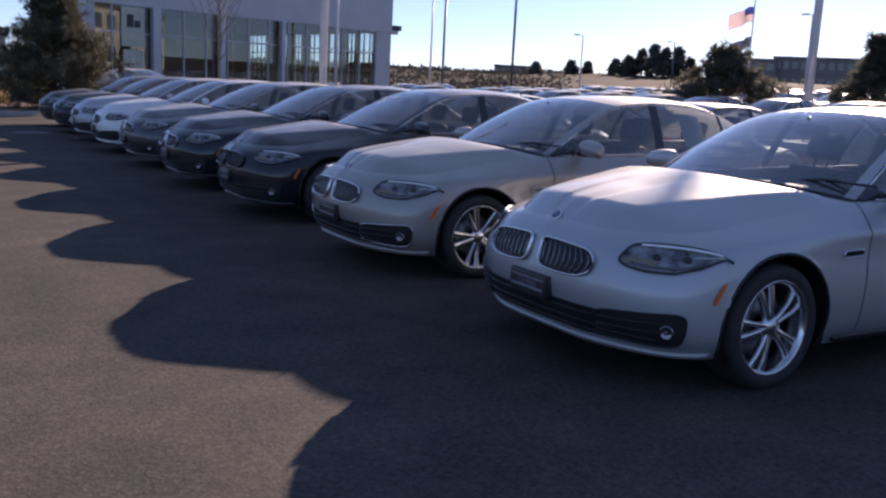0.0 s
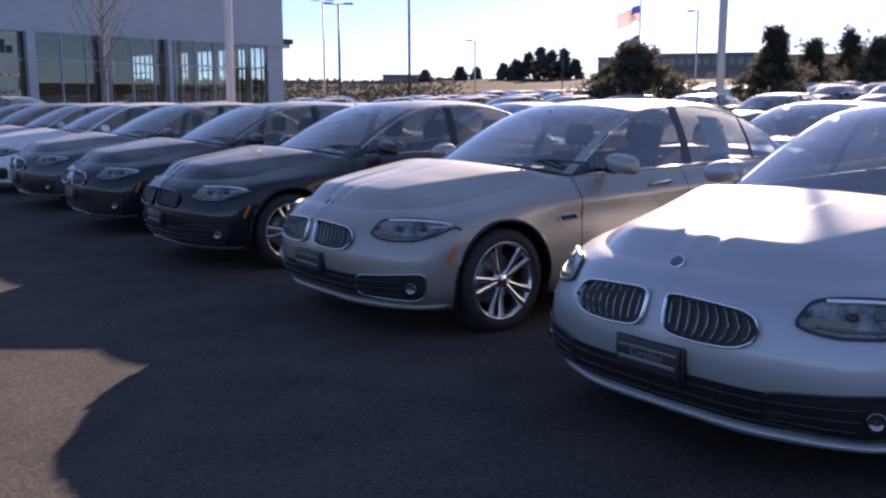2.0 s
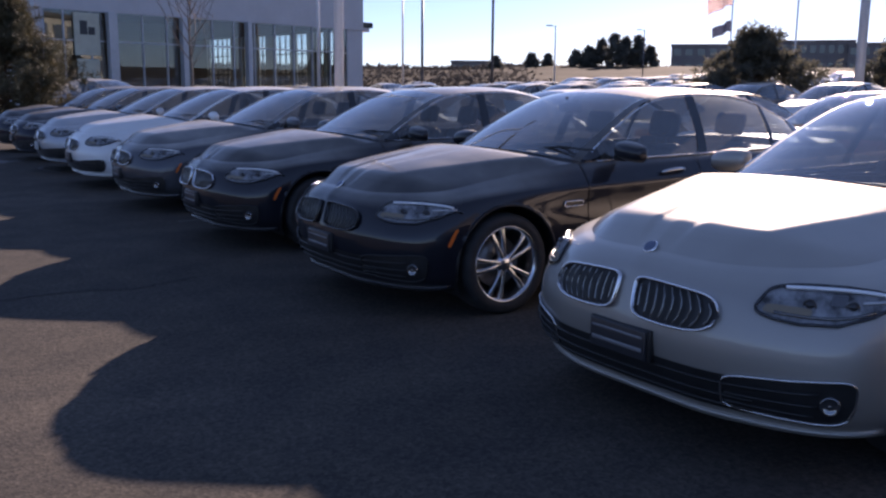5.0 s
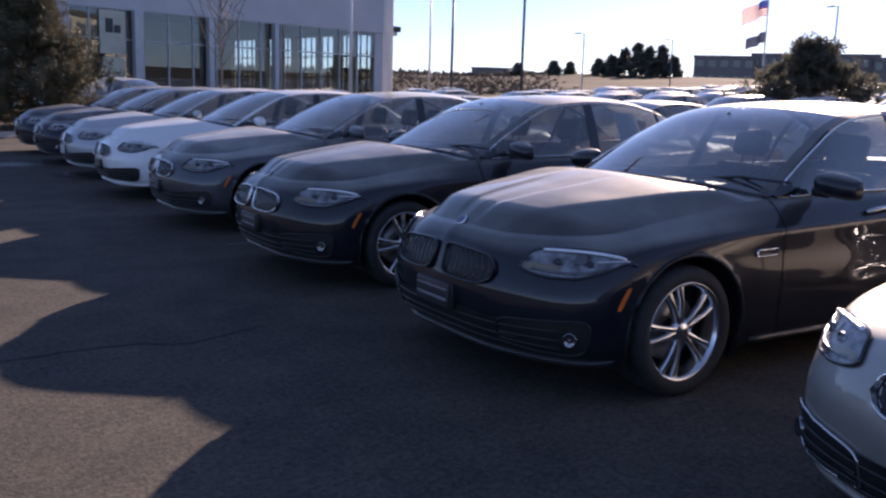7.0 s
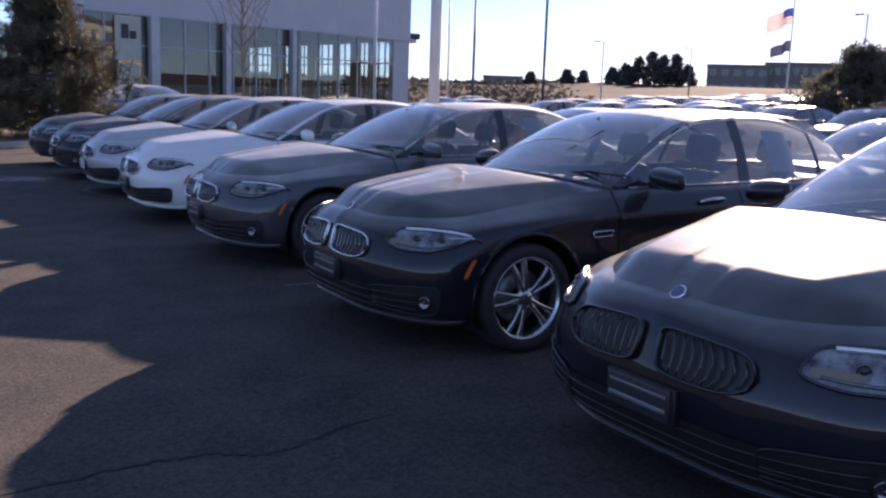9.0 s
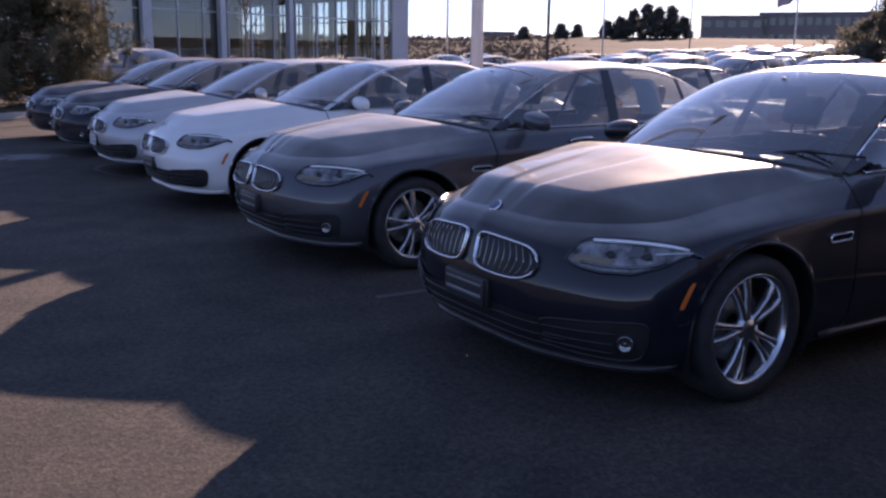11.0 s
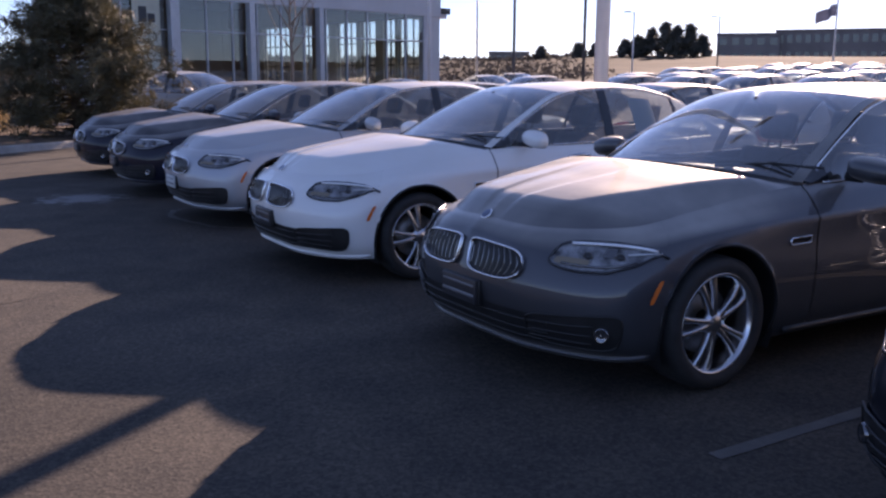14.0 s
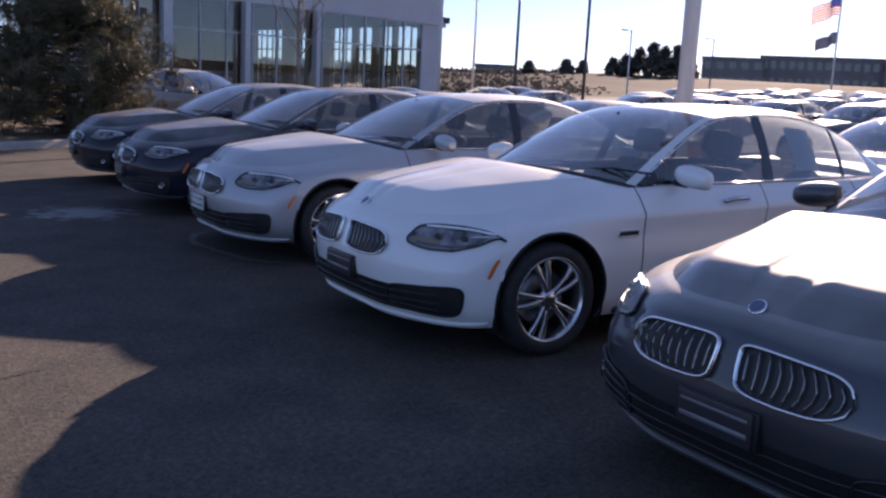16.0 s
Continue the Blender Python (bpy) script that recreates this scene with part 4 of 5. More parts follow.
# stall lines between the cars
mids = [(a[3] + b[3]) / 2 for a, b in zip(FRONT, FRONT[1:])]
for y in mids:
    x0 = 3.1 if 13 < y < 14 else 4.6
    strip = sheet([[(x, w + 0.012 * noise.noise(Vector((x * 3, w * 40, y))), 0.004) for w in (-0.035, 0.035)] for x in np.linspace(x0, 8.0, 30)])
    o = part("stall_line", strip, LINE_PAINT)
    o.location = (0, y, 0)
    tagged(o, "worn white painted stall line on asphalt", "stall line", "stall lines", "structure")



def ground_mark(name, knots, width, mat, label, category, rough=0.3):
    """A thin uneven strip on the asphalt along a curve."""
    k = np.linspace(0, len(knots) - 1, 14 * len(knots))
    c = crom(np.array(knots, float), k)
    d = np.gradient(c, axis=0)
    n = np.stack([-d[:, 1], d[:, 0]], -1) / np.linalg.norm(d, axis=1, keepdims=True)
    rows = []
    for i, (p, q) in enumerate(zip(c, n)):
        taper = min(1.0, 6 * min(i + 0.3, len(c) - 0.7 - i) / len(c))
        shift = rough * width * noise.noise(Vector((i * 0.7, p[0], p[1])))
        half = width * 0.5 * taper * (0.7 + 0.5 * noise.noise(Vector((i * 0.9, 7, p[1]))) ** 2)
        rows.append([(*(p + q * (shift - half)), 0.004), (*(p + q * (shift + half)), 0.004)])
    return tagged(part(name, sheet(rows), mat), label, category, kind="structure")


ground_mark("asphalt_crack", [(-0.6, 10.42), (0.1, 10.5), (0.84, 10.54), (1.3, 10.57), (1.6, 10.56), (1.81, 10.45), (2.11, 10.55), (2.28, 10.62), (2.6, 10.66)], 0.022, CRACK, "long thin dark crack in the asphalt", "crack", 1.6)
ground_mark("asphalt_crack", [(1.2, 17.76), (1.1, 17.74), (0.96, 17.69), (0.6, 17.66)], 0.02, CRACK, "short thin dark crack in the asphalt", "crack", 1.6)
ground_mark("dried_streak", [(3.3, 21.6), (3.05, 21.45), (2.91, 21.03), (2.99, 20.54), (3.14, 20.06), (3.55, 19.73)], 0.09, LINE_PAINT, "pale dried curved streak on the asphalt", "streak", 0.5)

# ---- back rows ----
rng = random.Random(4)
used_back = {"parked_car": False, "far_car": False}
far = build_car("far_car", "multi", fine=False)
INSIDE = ("front_seat", "rear_seat", "headrest", "dashboard", "parcel_shelf", "cabin_floor", "door_lining", "steering_wheel", "rear_view_mirror", "wheel_well", "window_trim", "window_divider", "mirror_arm", "window_corner", "brake_disc")
for o in [o for o in far.children_recursive if o.name.split(".")[0] in INSIDE]:
    bpy.data.objects.remove(o)


def park(x, y, turn, colour, label, group="back rows of cars"):
    source = far if x > 30 else coarse
    kind = "far_car" if x > 30 else "parked_car"
    k = math.cos(radians(turn))
    m = pose(x, y, lot_z(x), 0, -1.95 * k if x > 16 else 0, turn)
    if used_back[kind]:
        car = copy_thing(source, m)
    else:
        car, used_back[kind] = source, True
        car.matrix_basis = m
    colour_car(car, colour)
    return tagged(car, label, "car", group)


WORDS = {"black": "black", "grey": "dark grey", "silver": "silver", "white": "white", "dark_blue": "dark blue", "pale_silver": "pale silver", "champagne": "champagne"}
for x, turn, y0, y1 in ((13.7, 180, -1.0, 30), (20.5, 0, 5, 42), (31.2, 180, 10, 46), (38.5, 0, 16, 50), (49.2, 180, 22, 58), (56.5, 0, 28, 58), (67, 180, 34, 62)):
    y = y0
    while y < y1:
        colour = rng.choice(["black", "grey", "silver", "white", "dark_blue", "pale_silver", "black", "champagne"])
        clear = min(math.hypot(x + (2.4 if turn == 0 else -2.4) - px, y - py) for px, py in ((27.2, 24.9), (36.4, 24.8), (31.9, 55), (26.5, 20.5)))
        if rng.random() < 0.9 and clear > 3.2:
            park(x + rng.uniform(-0.15, 0.15), y, turn + rng.uniform(-1, 1), colour, WORDS[colour] + " sedan parked in a crowded back row")
        y += 2.8
askew = park(9.0, 33.8, 120, "champagne", "dull silver car parked askew behind the row", "cars beside the island")
askew.scale = (1.12, 1.08, 1.18)
park(12.5, 40.0, 90, "grey", "dark grey sedan parked before the showroom", "cars before the showroom")
park(19.5, 43.5, 90, "black", "black sedan parked before the showroom", "cars before the showroom")
park(25.5, 45.5, 90, "silver", "silver sedan parked before the showroom", "cars before the showroom")
park(30.5, 50.0, 90, "grey", "dark grey sedan parked before the showroom", "cars before the showroom")


# ---- showroom building ----
FAC = Matrix.Translation((32.8, 65.0, 0)) @ Matrix.Rotation(radians(90 - 78), 4, "Z")  # local -x runs along the front, +y into the building
showroom = new("showroom")
showroom.matrix_basis = Matrix.Translation((0, 0, 0)) @ FAC
tagged(showroom, "two-storey grey showroom with a tall glazed front", "building")
W_LEN, DEPTH, GLASS_TOP, ROOF = 24.2, 25.0, 5.85, 10.5
part("fascia", box(-W_LEN, -0.1, GLASS_TOP, 0, 0.5, ROOF, 0.02), WALL_PANEL, showroom, "plain light grey metal fascia", smooth=False)
part("end_wall", box(-1.5, 0, 0, 0, 0.5, GLASS_TOP, 0.02), WALL_PANEL, showroom, smooth=False)
part("end_wall", box(-W_LEN, 0, 0, -W_LEN + 0.5, 0.5, GLASS_TOP, 0.02), WALL_PANEL, showroom, smooth=False)
part("side_wall", box(-0.4, 0.502, 5.85, -0.003, DEPTH, ROOF - 0.1), WALL_PANEL, showroom, smooth=False)
# the wing beside the island is shallow, the other one deep
WING, STEP = 8.0, -12.0
part("side_wall", box(-W_LEN + 0.003, 0.502, 0, -W_LEN + 0.4, WING, ROOF - 0.1), WALL_PANEL, showroom, smooth=False)
part("rear_wall", box(-W_LEN + 0.42, WING - 0.4, 0, STEP - 0.42, WING, ROOF - 0.1), INNER_SHADE, showroom, smooth=False)
part("side_wall", box(STEP - 0.4, WING - 0.4, 0, STEP, DEPTH - 0.42, ROOF - 0.1), INNER_SHADE, showroom, smooth=False)
part("rear_wall", box(STEP - 0.4, DEPTH - 0.4, 0, -0.42, DEPTH, ROOF - 0.1), INNER_SHADE, showroom, smooth=False)
part("roof", box(-W_LEN + 0.1, 0.1, ROOF, STEP - 0.42, WING, ROOF + 0.3), CONCRETE, showroom, smooth=False)
part("roof", box(STEP - 0.40, 0.1, ROOF, -0.1, DEPTH, ROOF + 0.3), CONCRETE, showroom, smooth=False)
part("ceiling_slab", box(-W_LEN + 0.42, 0.52, 5.95, STEP - 0.42, WING - 0.42, 6.2), INNER_SHADE, showroom, smooth=False)
part("ceiling_slab", box(STEP + 0.02, 0.52, 5.95, -0.42, DEPTH - 0.42, 6.2), INNER_SHADE, showroom, smooth=False)
part("floor_slab", box(-W_LEN + 0.42, 0.1, 0.0, STEP - 0.42, WING - 0.42, 0.12), CONCRETE, showroom, smooth=False)
part("floor_slab", box(STEP + 0.02, 0.1, 0.0, -0.42, DEPTH - 0.42, 0.12), CONCRETE, showroom, smooth=False)
# glazed side with piers, seen through the front glass
bays = [(1.7, 4.0), (4.3, 5.6), (6.5, 8.3), (8.8, 11.3), (12.3, 13.7), (14.6, 16.0), (17.8, 21.8)]
piers = [0.502] + [y for bay in bays for y in bay] + [DEPTH - 0.42]
for a, b in zip(piers[::2], piers[1::2]):
    part("side_pier", box(-0.42, a, 0, -0.004, b, 5.85), WALL_INNER, showroom, "cream plastered pier", smooth=False)
for a, b in bays:
    fr = part("side_window", box(-0.22, a, 0.12, -0.21, b, 5.85), CLEAR_GLASS, showroom, smooth=False)
    for y in np.linspace(a, b, 3 if b - a < 2 else 4 if b - a < 3 else 6):
        part("window_bar", box(-0.27, y - 0.04, 0.12, -0.16, y + 0.04, 5.85), MULLION_DARK, fr, smooth=False)
    for z in (2.7, 4.3):
        part("window_bar", box(-0.26, a, z - 0.04, -0.17, b, z + 0.04), MULLION_DARK, fr, smooth=False)
# front glazing
xs = np.arange(-1.5, -23.0, -1.62)
xs = np.append(xs, -23.7)
for x in xs:
    part("mullion", box(x - 0.04, -0.04, 0.0, x + 0.04, 0.12, GLASS_TOP), MULLION, showroom, smooth=False)
for a, b in zip(xs, xs[1:]):
    for z0, z1 in ((0.1, 4.12), (4.2, GLASS_TOP)):
        pane = part("glass_pane", box(b + 0.04, 0.03, z0, a - 0.04, 0.045, z1), SHOP_GLASS, showroom, smooth=False)
part("transom", box(-23.7, -0.05, 4.12, -1.5, 0.13, 4.20), MULLION, showroom, smooth=False)
part("base_sill", box(-23.7, -0.06, 0.0, -1.5, 0.14, 0.10), MULLION, showroom, smooth=False)
for x, w in ((-10.3, 0.16), (-15.1, 0.18), (-19.85, 0.24)):
    part("front_column", box(x - w, -0.60, 0, x + w, -0.12, GLASS_TOP, 0.03), MULLION, showroom, smooth=False)
ps = part("poster", box(-22.0, -0.11, 3.3, -20.45, -0.07, 5.75, 0.01), POSTER, showroom, "cream poster on the glass", smooth=False)
part("poster_figure", box(-21.65, -0.125, 4.5, -21.2, -0.112, 5.3, 0.003), POSTER_DARK, ps, smooth=False)
part("poster_figure", box(-21.15, -0.125, 4.5, -20.75, -0.112, 4.95, 0.003), POSTER_DARK, ps, smooth=False)
part("poster", box(-21.9, -0.11, 0.3, -20.55, -0.07, 3.1, 0.01), POSTER, showroom, "cream poster on the glass", smooth=False)
cn = part("canopy", box(0.0, 0.3, 6.10, 1.3, 3.0, 6.50, 0.03), MULLION_DARK, showroom, "dark-edged canopy on the side wall", smooth=False)
part("canopy_soffit", box(0.03, 0.35, 5.80, 1.0, 2.9, 6.10, 0.04), WALL_PANEL, cn, smooth=False)


# ---- posts and lamps ----
def post(x, y, top, r, mat, label, heads=(), base=0.0):
    p = new("lamp_post")
    p.matrix_basis = pose(x, y, lot_z(x) - 0.01)
    part("shaft", tube([(0, 0, 0.0), (0, 0, top * 0.5), (0, 0, top)], (r, r * 0.9, r * 0.75), 12), mat, p)
    if base:
        part("footing", lathe([(0.001, base), (0.22, base), (0.25, base - 0.04), (0.25, 0)], 18, "z"), CONCRETE, p)
    part("base_plate", box(-r * 1.9, -r * 1.9, base, r * 1.9, r * 1.9, base + 0.03, 0.005), mat, p)
    for a in heads:
        m = pose(0, 0, top, 0, 0, a)
        h = part("lamp_arm", moved(tube([(0, 0, -0.1), (0.45, 0, 0.0)], 0.03, 6), m=m), mat, p)
        part("lamp_head", moved(box(0.35, -0.16, -0.05, 1.0, 0.16, 0.06, 0.03), m=m), POLE_DARK, p)
    return tagged(p, label, "lamp post")


post(8.55, 20.55, 9.5, 0.10, POLE_WHITE, "thick white steel lamp post between two rows", (0, 180), 0.6)
post(17.3, 40.0, 9.5, 0.07, POLE_WHITE, "slim white lamp post before the showroom", (0, 180))
post(31.9, 55.0, 7.6, 0.10, POLE_DARK, "dark lamp post with two flat heads", (-30, 150))
post(40.1, 71.4, 9.6, 0.10, POLE_WHITE, "pale lamp post with a flat head", (150, -30))
post(40.2, 58.5, 13.0, 0.11, POLE_DARK, "tall dark post rising above the lot", (0, 180))
post(61.7, 76.8, 6.6, 0.09, POLE_WHITE, "small distant street lamp with one arm", (150,))
post(61.5, 48.0, 7.4, 0.08, POLE_WHITE, "slim distant lamp post", (90,))
post(26.5, 20.5, 11.0, 0.15, POLE_WHITE, "thick pale lamp post among the parked cars", (0, 180), 0.7)
post(86.0, 88.0, 7.0, 0.09, POLE_DARK, "small distant lamp post beyond the lot", (120,))

fl = new("flagpole")
fl.matrix_basis = pose(66.5, 58.3, lot_z(66.5) - 0.01)
tagged(fl, "white flagpole flying two flags in the wind", "flagpole")
part("pole", tube([(0, 0, 0), (0, 0, 10.1)], (0.09, 0.05), 10), POLE_WHITE, fl)
part("finial", lathe([(0.001, 10.25), (0.08, 10.18), (0.1, 10.1), (0.001, 10.02)], 10, "z"), POLE_WHITE, fl)


def cloth(u, w, top, length, drop):
    """A flag blown towards -x, +y and drooping."""
    s = u * length
    return (-0.74 * s + 0.10 * math.sin(5 * u + 2 * w), 0.5 * s + 0.22 * math.sin(7 * u + w), top - drop * w - 0.55 * s * u ** 0.5 * 0.75 + 0.05 * math.sin(9 * u))


big = part("flag", sheet([[cloth(u, w, 8.8, 2.3, 1.35) for w in np.linspace(0, 6 / 13, 4)] for u in np.linspace(0, 0.42, 7)]), FLAG_BLUE, fl, "blue field of a striped flag")
for k in range(13):
    u0 = 0.42 if k < 6 else 0.0
    part("stripe", sheet([[cloth(u, w, 8.8, 2.3, 1.35) for w in (k / 13, (k + 1) / 13)] for u in np.linspace(u0, 1, 14)]), FLAG_RED if k % 2 == 0 else FLAG_WHITE, big)
part("small_flag", sheet([[cloth(u, w, 6.1, 1.7, 0.95) for w in np.linspace(0, 1, 5)] for u in np.linspace(0, 1, 12)]), FLAG_DARK, fl, "dark flag drooping below the striped one")


# ---- plants ----
def foliage(centres, size, blades, seed, droop=0.1, wide=0.12):
    """Many thin pointed blades round each centre."""
    r = np.random.RandomState(seed)
    vs, fs = [], []
    for c in centres:
        for _ in range(blades):
            d = r.normal(size=3)
            d[2] = d[2] * 0.8 + 0.25 - droop
            d /= np.linalg.norm(d)
            s = np.cross(d, r.normal(size=3))
            s /= max(np.linalg.norm(s), 1e-6)
            L = size * r.uniform(0.6, 1.25)
            o = np.asarray(c) + r.normal(size=3) * size * 0.25
            k = len(vs)
            vs += [tuple(o - s * L * wide), tuple(o + s * L * wide), tuple(o + d * L + s * L * wide * 0.5), tuple(o + d * L - s * L * wide * 0.5)]
            fs.append((k, k + 1, k + 2, k + 3))
    return vs, fs


def tree_mesh(height, width, seed, clumps, blades, size, mat_leaf, taper=0.85, low=0.05, bulge=0.35, wide=0.12):
    """Trunk with limbs, and a crown with an uneven outline."""
    r = np.random.RandomState(seed)
    trunk = [tube([(0, 0, 0), (0.05 * width * 0.2, 0, height * 0.5), (0, 0.02, height * 0.93)], (0.035 * height * 0.8, 0.022 * height * 0.8, 0.01), 8)]
    limbs, centres = [], []
    n = max(8, clumps // 18)
    for k in range(n):
        h = low + (0.93 - low) * (k + r.uniform(0, 0.8)) / n
        prof = (1 - h) ** taper * (0.55 + bulge * math.sin(math.pi * min(1, h * 1.6)))+ 0.05
        a = k * 2.4 + r.uniform(-0.5, 0.5)
        L = width * prof * r.uniform(0.7, 1.25)
        tip = np.array((L * math.cos(a), L * math.sin(a), h * height + L * r.uniform(0.0, 0.35)))
        start = np.array((0, 0, h * height))
        limbs.append(tube([start, (start + tip) / 2 + (0, 0, -0.03 * L), tip], (0.02 * width * 0.4 + 0.01, 0.012, 0.004), 5))
        for _ in range(clumps // n):
            q = r.uniform(0.25, 1.0) ** 0.7
            centres.append(start + (tip - start) * q + r.normal(size=3) * (0.10 * width * (0.4 + 0.6 * q)) * (1, 1, 0.7))
    return join(*trunk, *limbs), foliage(centres, size, blades, seed + 1, wide=wide)


def plant(name, x, y, z, height, width, seed, clumps, blades, size, mat, label, taper=0.85, low=0.05, bulge=0.35, wide=0.12, group=""):
    t = new(name)
    t.matrix_basis = pose(x, y, z, 0, 0, seed * 47 % 360)
    wood, leaf = tree_mesh(height, width, seed, clumps, blades, size, mat, taper, low, bulge, wide)
    part("trunk", wood, BARK, t)
    part("crown", leaf, mat, t, smooth=False)
    return tagged(t, label, "tree", group)


plant("pine_tree", 4.15, 34.4, 0.15, 4.6, 2.15, 3, 3300, 20, 0.17, PINE, "bushy brownish-green pine on a mulched island", taper=0.6, low=0.02, bulge=0.55, wide=0.06)
plant("round_tree", 27.2, 24.9, 0.4, 3.3, 2.4, 8, 1100, 14, 0.20, CONIFER, "dark bushy tree standing among parked cars", taper=0.5, low=0.1, bulge=0.6)
plant("conifer", 36.4, 24.8, 0.7, 4.3, 2.2, 11, 1000, 14, 0.22, CONIFER, "dark conifer standing among parked cars", taper=1.15, low=0.05)
k = 0
for az, dist, h, w in ((58.5, 74, 5.2, 2.4), (60.5, 78, 6.0, 2.6), (62.0, 72, 5.0, 2.6), (64.0, 80, 6.2, 2.6), (66.5, 76, 5.4, 2.6), (69, 80, 6.0, 2.6)):
    k += 1
    plant("conifer", dist * math.sin(radians(az)), dist * math.cos(radians(az)), lot_z(60), h - 0.3, w + 0.4, 20 + k, 420, 12, 0.36, CONIFER, "dark conifer at the far edge of the lot", taper=1.0, bulge=0.25, group="conifers beyond the lot")
for az, dist, h, w in ((40.9, 246, 5.0, 2.2), (41.7, 250, 6.0, 3.0), (42.5, 252, 8.2, 3.6), (43.2, 247, 9.8, 3.4), (43.9, 250, 8.6, 3.8), (44.7, 252, 9.2, 3.0), (45.4, 250, 6.4, 2.8), (38.2, 250, 4.5, 2.2), (39.2, 255, 4.0, 1.8), (36.0, 255, 4.2, 2.0)):
    k += 1
    x, y = dist * math.sin(radians(az)), dist * math.cos(radians(az))
    plant("hill_tree", x, y, ridge_height(x, y) + lot_z(x) - 0.3, h - 0.8, w, 40 + k, 420, 10, 0.75, HAZED_LEAF, "dark tree on the far hillside", taper=0.75, bulge=0.45, group="trees on the hillside", wide=0.2)
# bare tree in front of the showroom
r = np.random.RandomState(5)
bare = new("bare_tree")
bare.matrix_basis = pose(10.8, 37.2, 0) @ Matrix.Scale(1.3, 4)
tagged(bare, "leafless young tree before the showroom front", "tree")
part("trunk", tube([(0, 0, 0), (0.03, 0, 1.5), (0.0, 0.05, 2.6), (0.1, 0.0, 4.2)], (0.042, 0.034, 0.026, 0.010), 8), PALE_BARK, bare)
for i in range(16):
    h = 1.7 + 2.3 * i / 16
    a = i * 2.4
    L = r.uniform(1.2, 2.2)
    p0 = np.array((0.02, 0.02, h))
    p1 = p0 + np.array((math.cos(a) * 0.4, math.sin(a) * 0.4, 0.5)) * L * 0.5
    p2 = p0 + np.array((math.cos(a + 0.2) * 0.55, math.sin(a + 0.2) * 0.55, 1.1)) * L
    twigs = [tube([p0, p1, p2], (0.022, 0.012, 0.004), 5)]
    for q in range(5):
        s = p1 + (p2 - p1) * (q + 0.5) / 5
        twigs.append(tube([s, s + np.array((r.uniform(-0.4, 0.4), r.uniform(-0.4, 0.4), r.uniform(0.2, 0.6)))], (0.01, 0.004), 4))
    part("branch", join(*twigs), PALE_BARK, bare)

# planted island with kerb
isl = [(-9, 27.5), (0.2, 30.0), (2.2, 31.2), (4.4, 33.0), (6.1, 35.5), (6.4, 38.5), (4.5, 41), (-9, 41)]
ring = np.array([crom(np.array(isl + isl[:1]), np.array([t]))[0] for t in np.linspace(0, 8, 97)[:-1]])
cen = ring.mean(0)
tagged(part("island_soil", sheet([[(*(cen + (p - cen) * k), 0.10 + 0.12 * (1 - k) + 0.03 * noise.noise(Vector((p[0], p[1], k * 9)))) for p in ring * 1.0] for k in (0.0, 0.3, 0.6, 0.85, 0.985)], close_v=True), MULCH), "brown mulch bed inside a concrete kerb", "planting bed", kind="structure")
kp = [(1.0, 0.0), (0.999, 0.13), (0.996, 0.15), (0.982, 0.15), (0.980, 0.05)]
tagged(part("kerb", sheet([[(*(cen + (p - cen) * k), z) for p in ring] for k, z in kp], close_v=True), CONCRETE, smooth=False), "pale concrete kerb round a planted island", "kerb", kind="structure")


def tuft(x, y, h, n, seed):
    r = np.random.RandomState(seed)
    vs, fs = [], []
    for _ in range(n):
        a, lean = r.uniform(0, 6.28), r.uniform(0.05, 0.7)
        b = np.array((r.normal() * 0.24, r.normal() * 0.24, 0))
        L = h * r.uniform(0.35, 1.1)
        d = np.array((math.cos(a) * lean, math.sin(a) * lean, 1.0))
        s = np.array((-math.sin(a), math.cos(a), 0)) * 0.008
        m, e = b + d * L * 0.6, b + d * L * 0.9 + np.array((math.cos(a), math.sin(a), -0.2)) * lean * L * 0.5
        k = len(vs)
        vs += [tuple(b - s), tuple(b + s), tuple(m + s), tuple(m - s), tuple(e)]
        fs += [(k, k + 1, k + 2, k + 3), (k + 3, k + 2, k + 4)]
    o = part("grass_clump", (vs, fs), STRAW, smooth=False)
    o.matrix_basis = pose(x, y, 0.16)
    return tagged(o, "straw-coloured clump of dry ornamental grass", "grass clump", "ornamental grasses", "stuff")


tuft(1.3, 36.8, 1.1, 1700, 1)
tuft(2.4, 38.0, 0.9, 900, 2)
tuft(0.1, 37.0, 1.0, 1200, 3)


# ---- distance ----
def far_block(name, az, dist, half, depth, top, base, label, storeys=2, windows=8, sink=3.0, wall=None, cap=None):
    """A flat-roofed building on the hillside facing the lot."""
    x, y = dist * math.sin(radians(az)), dist * math.cos(radians(az))
    b = new(name)
    b.matrix_basis = pose(x, y, base, 0, 0, -az)
    part("wall", box(-half, 0, -sink, half, depth, top), wall or BRICK_FAR, b, smooth=False)
    part("parapet", box(-half - 0.3, -0.3, top, half + 0.3, depth + 0.3, top + 0.8), cap or BRICK_FAR, b, smooth=False)
    h = top / storeys
    for s in range(storeys):
        for k in range(windows):
            c = -half + (k + 0.5) * 2 * half / windows
            part("window", box(c - half / windows * 0.6, -0.12, s * h + h * 0.35, c + half / windows * 0.6, 0.1, s * h + h * 0.8), DARK_GLASS, b, smooth=False)
    return tagged(b, label, "building", "buildings on the hill")


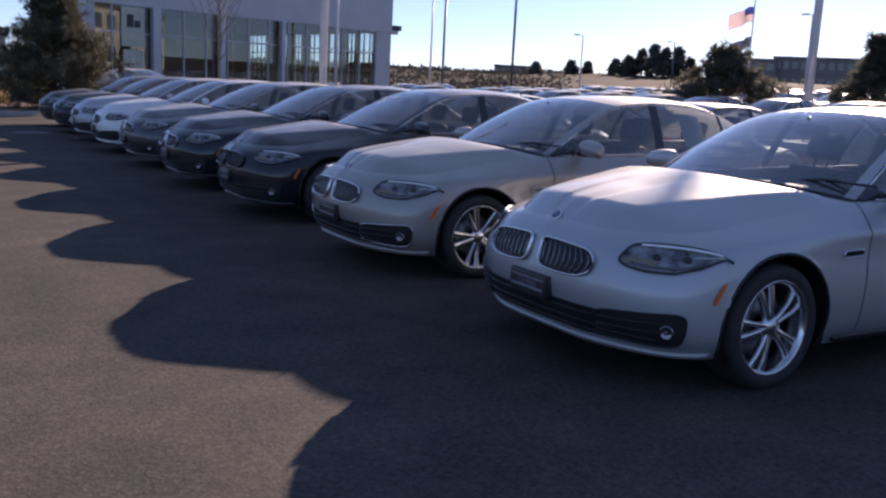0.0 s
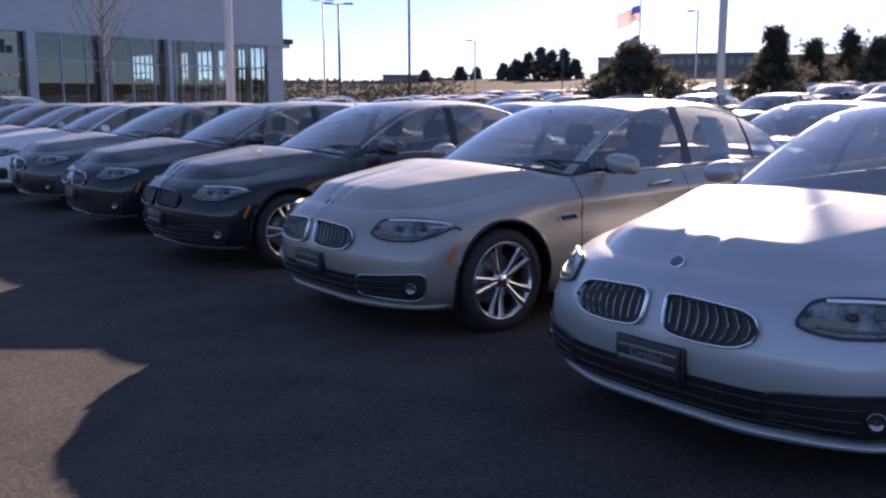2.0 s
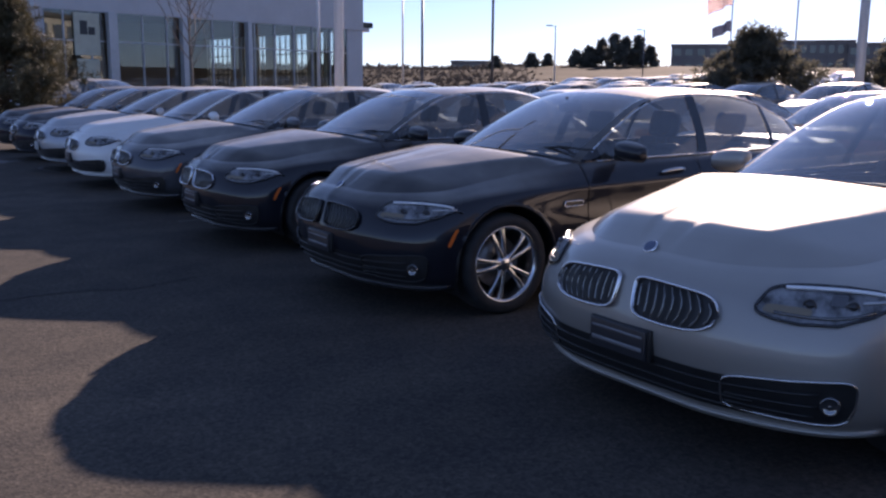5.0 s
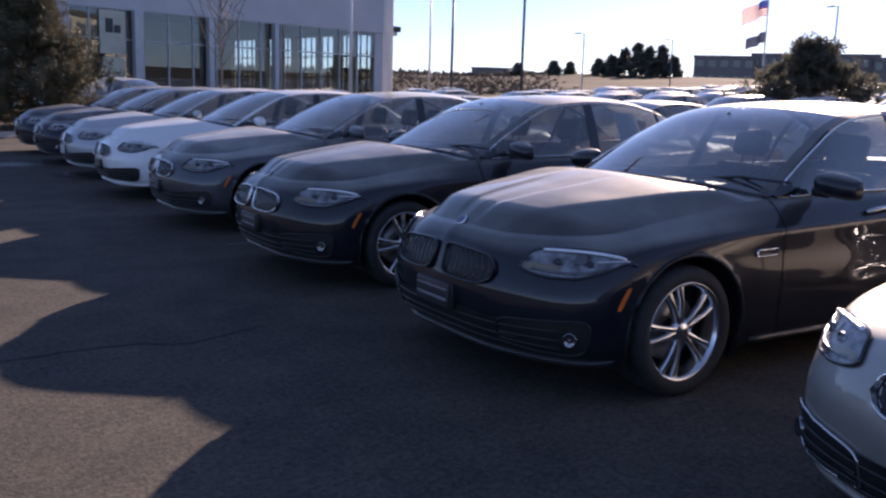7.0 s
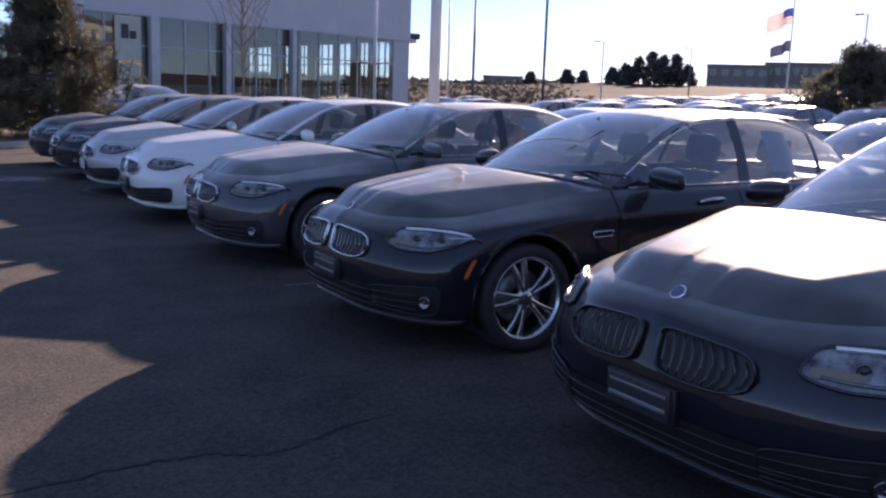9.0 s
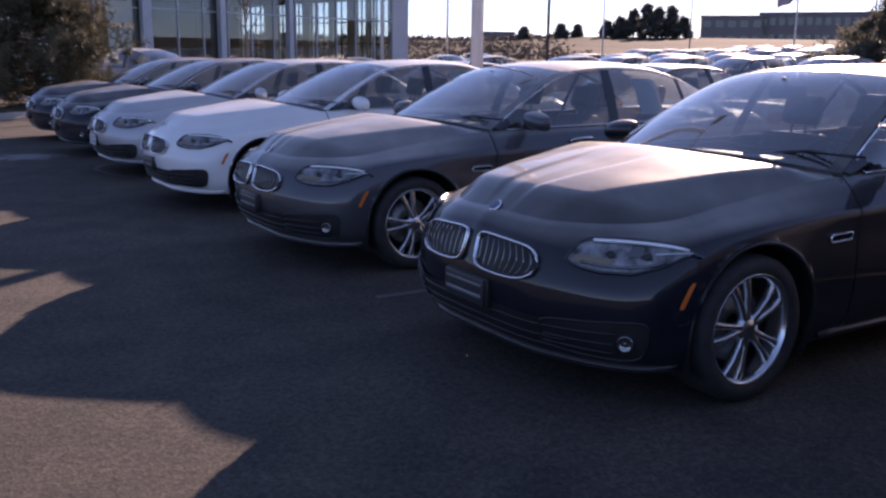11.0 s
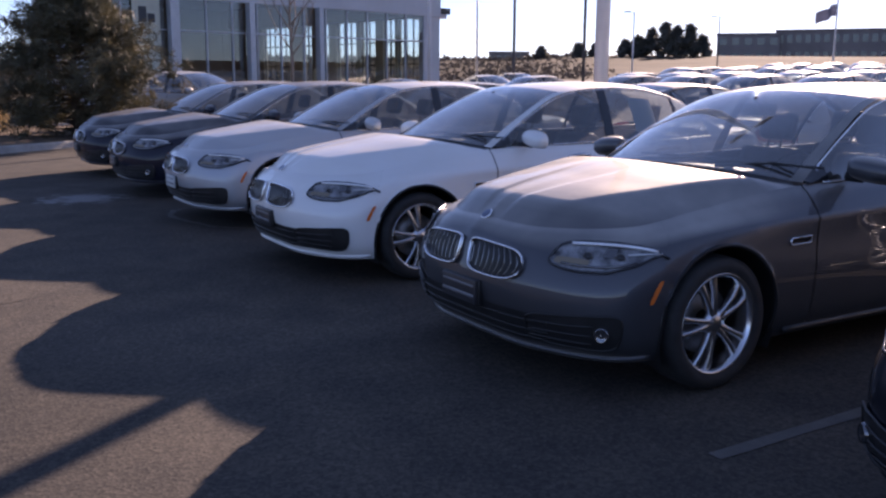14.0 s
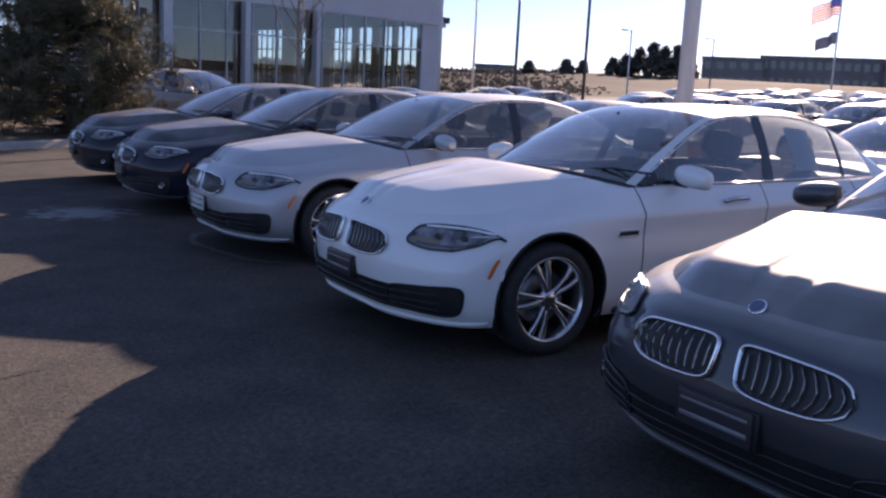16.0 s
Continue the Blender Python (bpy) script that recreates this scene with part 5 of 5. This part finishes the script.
far_block("hill_building", 48.6, 392, 12, 30, 12.0, 8.6, "flat-roofed brown building block on the hill", 2, 5)
far_block("hill_building", 53.6, 396, 24, 30, 13.4, 8.6, "long flat-roofed brown building on the hill", 2, 14)
far_block("hill_building", 59.2, 392, 17, 26, 12.0, 8.6, "low stretch of a brown flat-roofed building", 2, 8)
far_block("hill_building", 64.0, 396, 18, 26, 13.6, 8.6, "flat-roofed brown building with a higher roof", 2, 8)
far_block("hill_building", 34.6, 420, 9, 14, 5.0, 9.5, "low flat-roofed building far on the ridge", 1, 6)
far_block("far_house", -1.0, 95, 9, 14, 4.6, 0.0, "pale panelled building with a dark roof edge", 1, 5, 0.3, SHOP_WALL, MULLION_DARK)
far_block("far_house", -14.0, 110, 10, 14, 5.5, 0.0, "low flat-roofed building beyond the lot", 1, 5, 0.3)
r = np.random.RandomState(9)
cent, low_scrub = [], []
for _ in range(34000):
    a, d = radians(r.uniform(-25, 80)), 118 + 730 * r.uniform(0, 1)
    x, y = d * math.sin(a), d * math.cos(a)
    open_slope = 38 < math.degrees(a) < 62 and d < 390
    if not open_slope and noise.noise(Vector((x * 0.012, y * 0.012, 2.0))) > -0.55:
        z = ridge_height(x, y) + lot_z(x)
        if d > 260:
            cent.append((x, y, z + r.uniform(-0.2, 0.7)))
        else:
            low_scrub += [(x + r.normal() * 2, y + r.normal() * 2, z + r.uniform(-0.2, 0.35)) for _ in range(2)]
tagged(part("scrub", foliage(low_scrub, 0.42, 7, 78, wide=0.3), SCRUB, smooth=False), "low brown scrub on the slope beyond the lot", "scrub", kind="stuff")
tagged(part("far_woods", foliage(cent, 0.95, 7, 77, wide=0.3), SCRUB, smooth=False), "brown leafless scrub and woods along the ridge", "woods", kind="stuff")
far_block("shop_building", 106, 96, 15, 16, 10.5, 2.2, "cream two-storey building with dark windows beyond the lot", 2, 6, 3.0, SHOP_WALL, MULLION_DARK).matrix_basis = pose(77, -32, 2.2, 0, 0, 150)

# clear car glass lets the sun through to bonnets and cabins
for o in bpy.data.objects:
    if o.name.split(".")[0] in ("windscreen", "rear_window", "front_side_window", "rear_side_window", "quarter_window"):
        o.visible_shadow = False
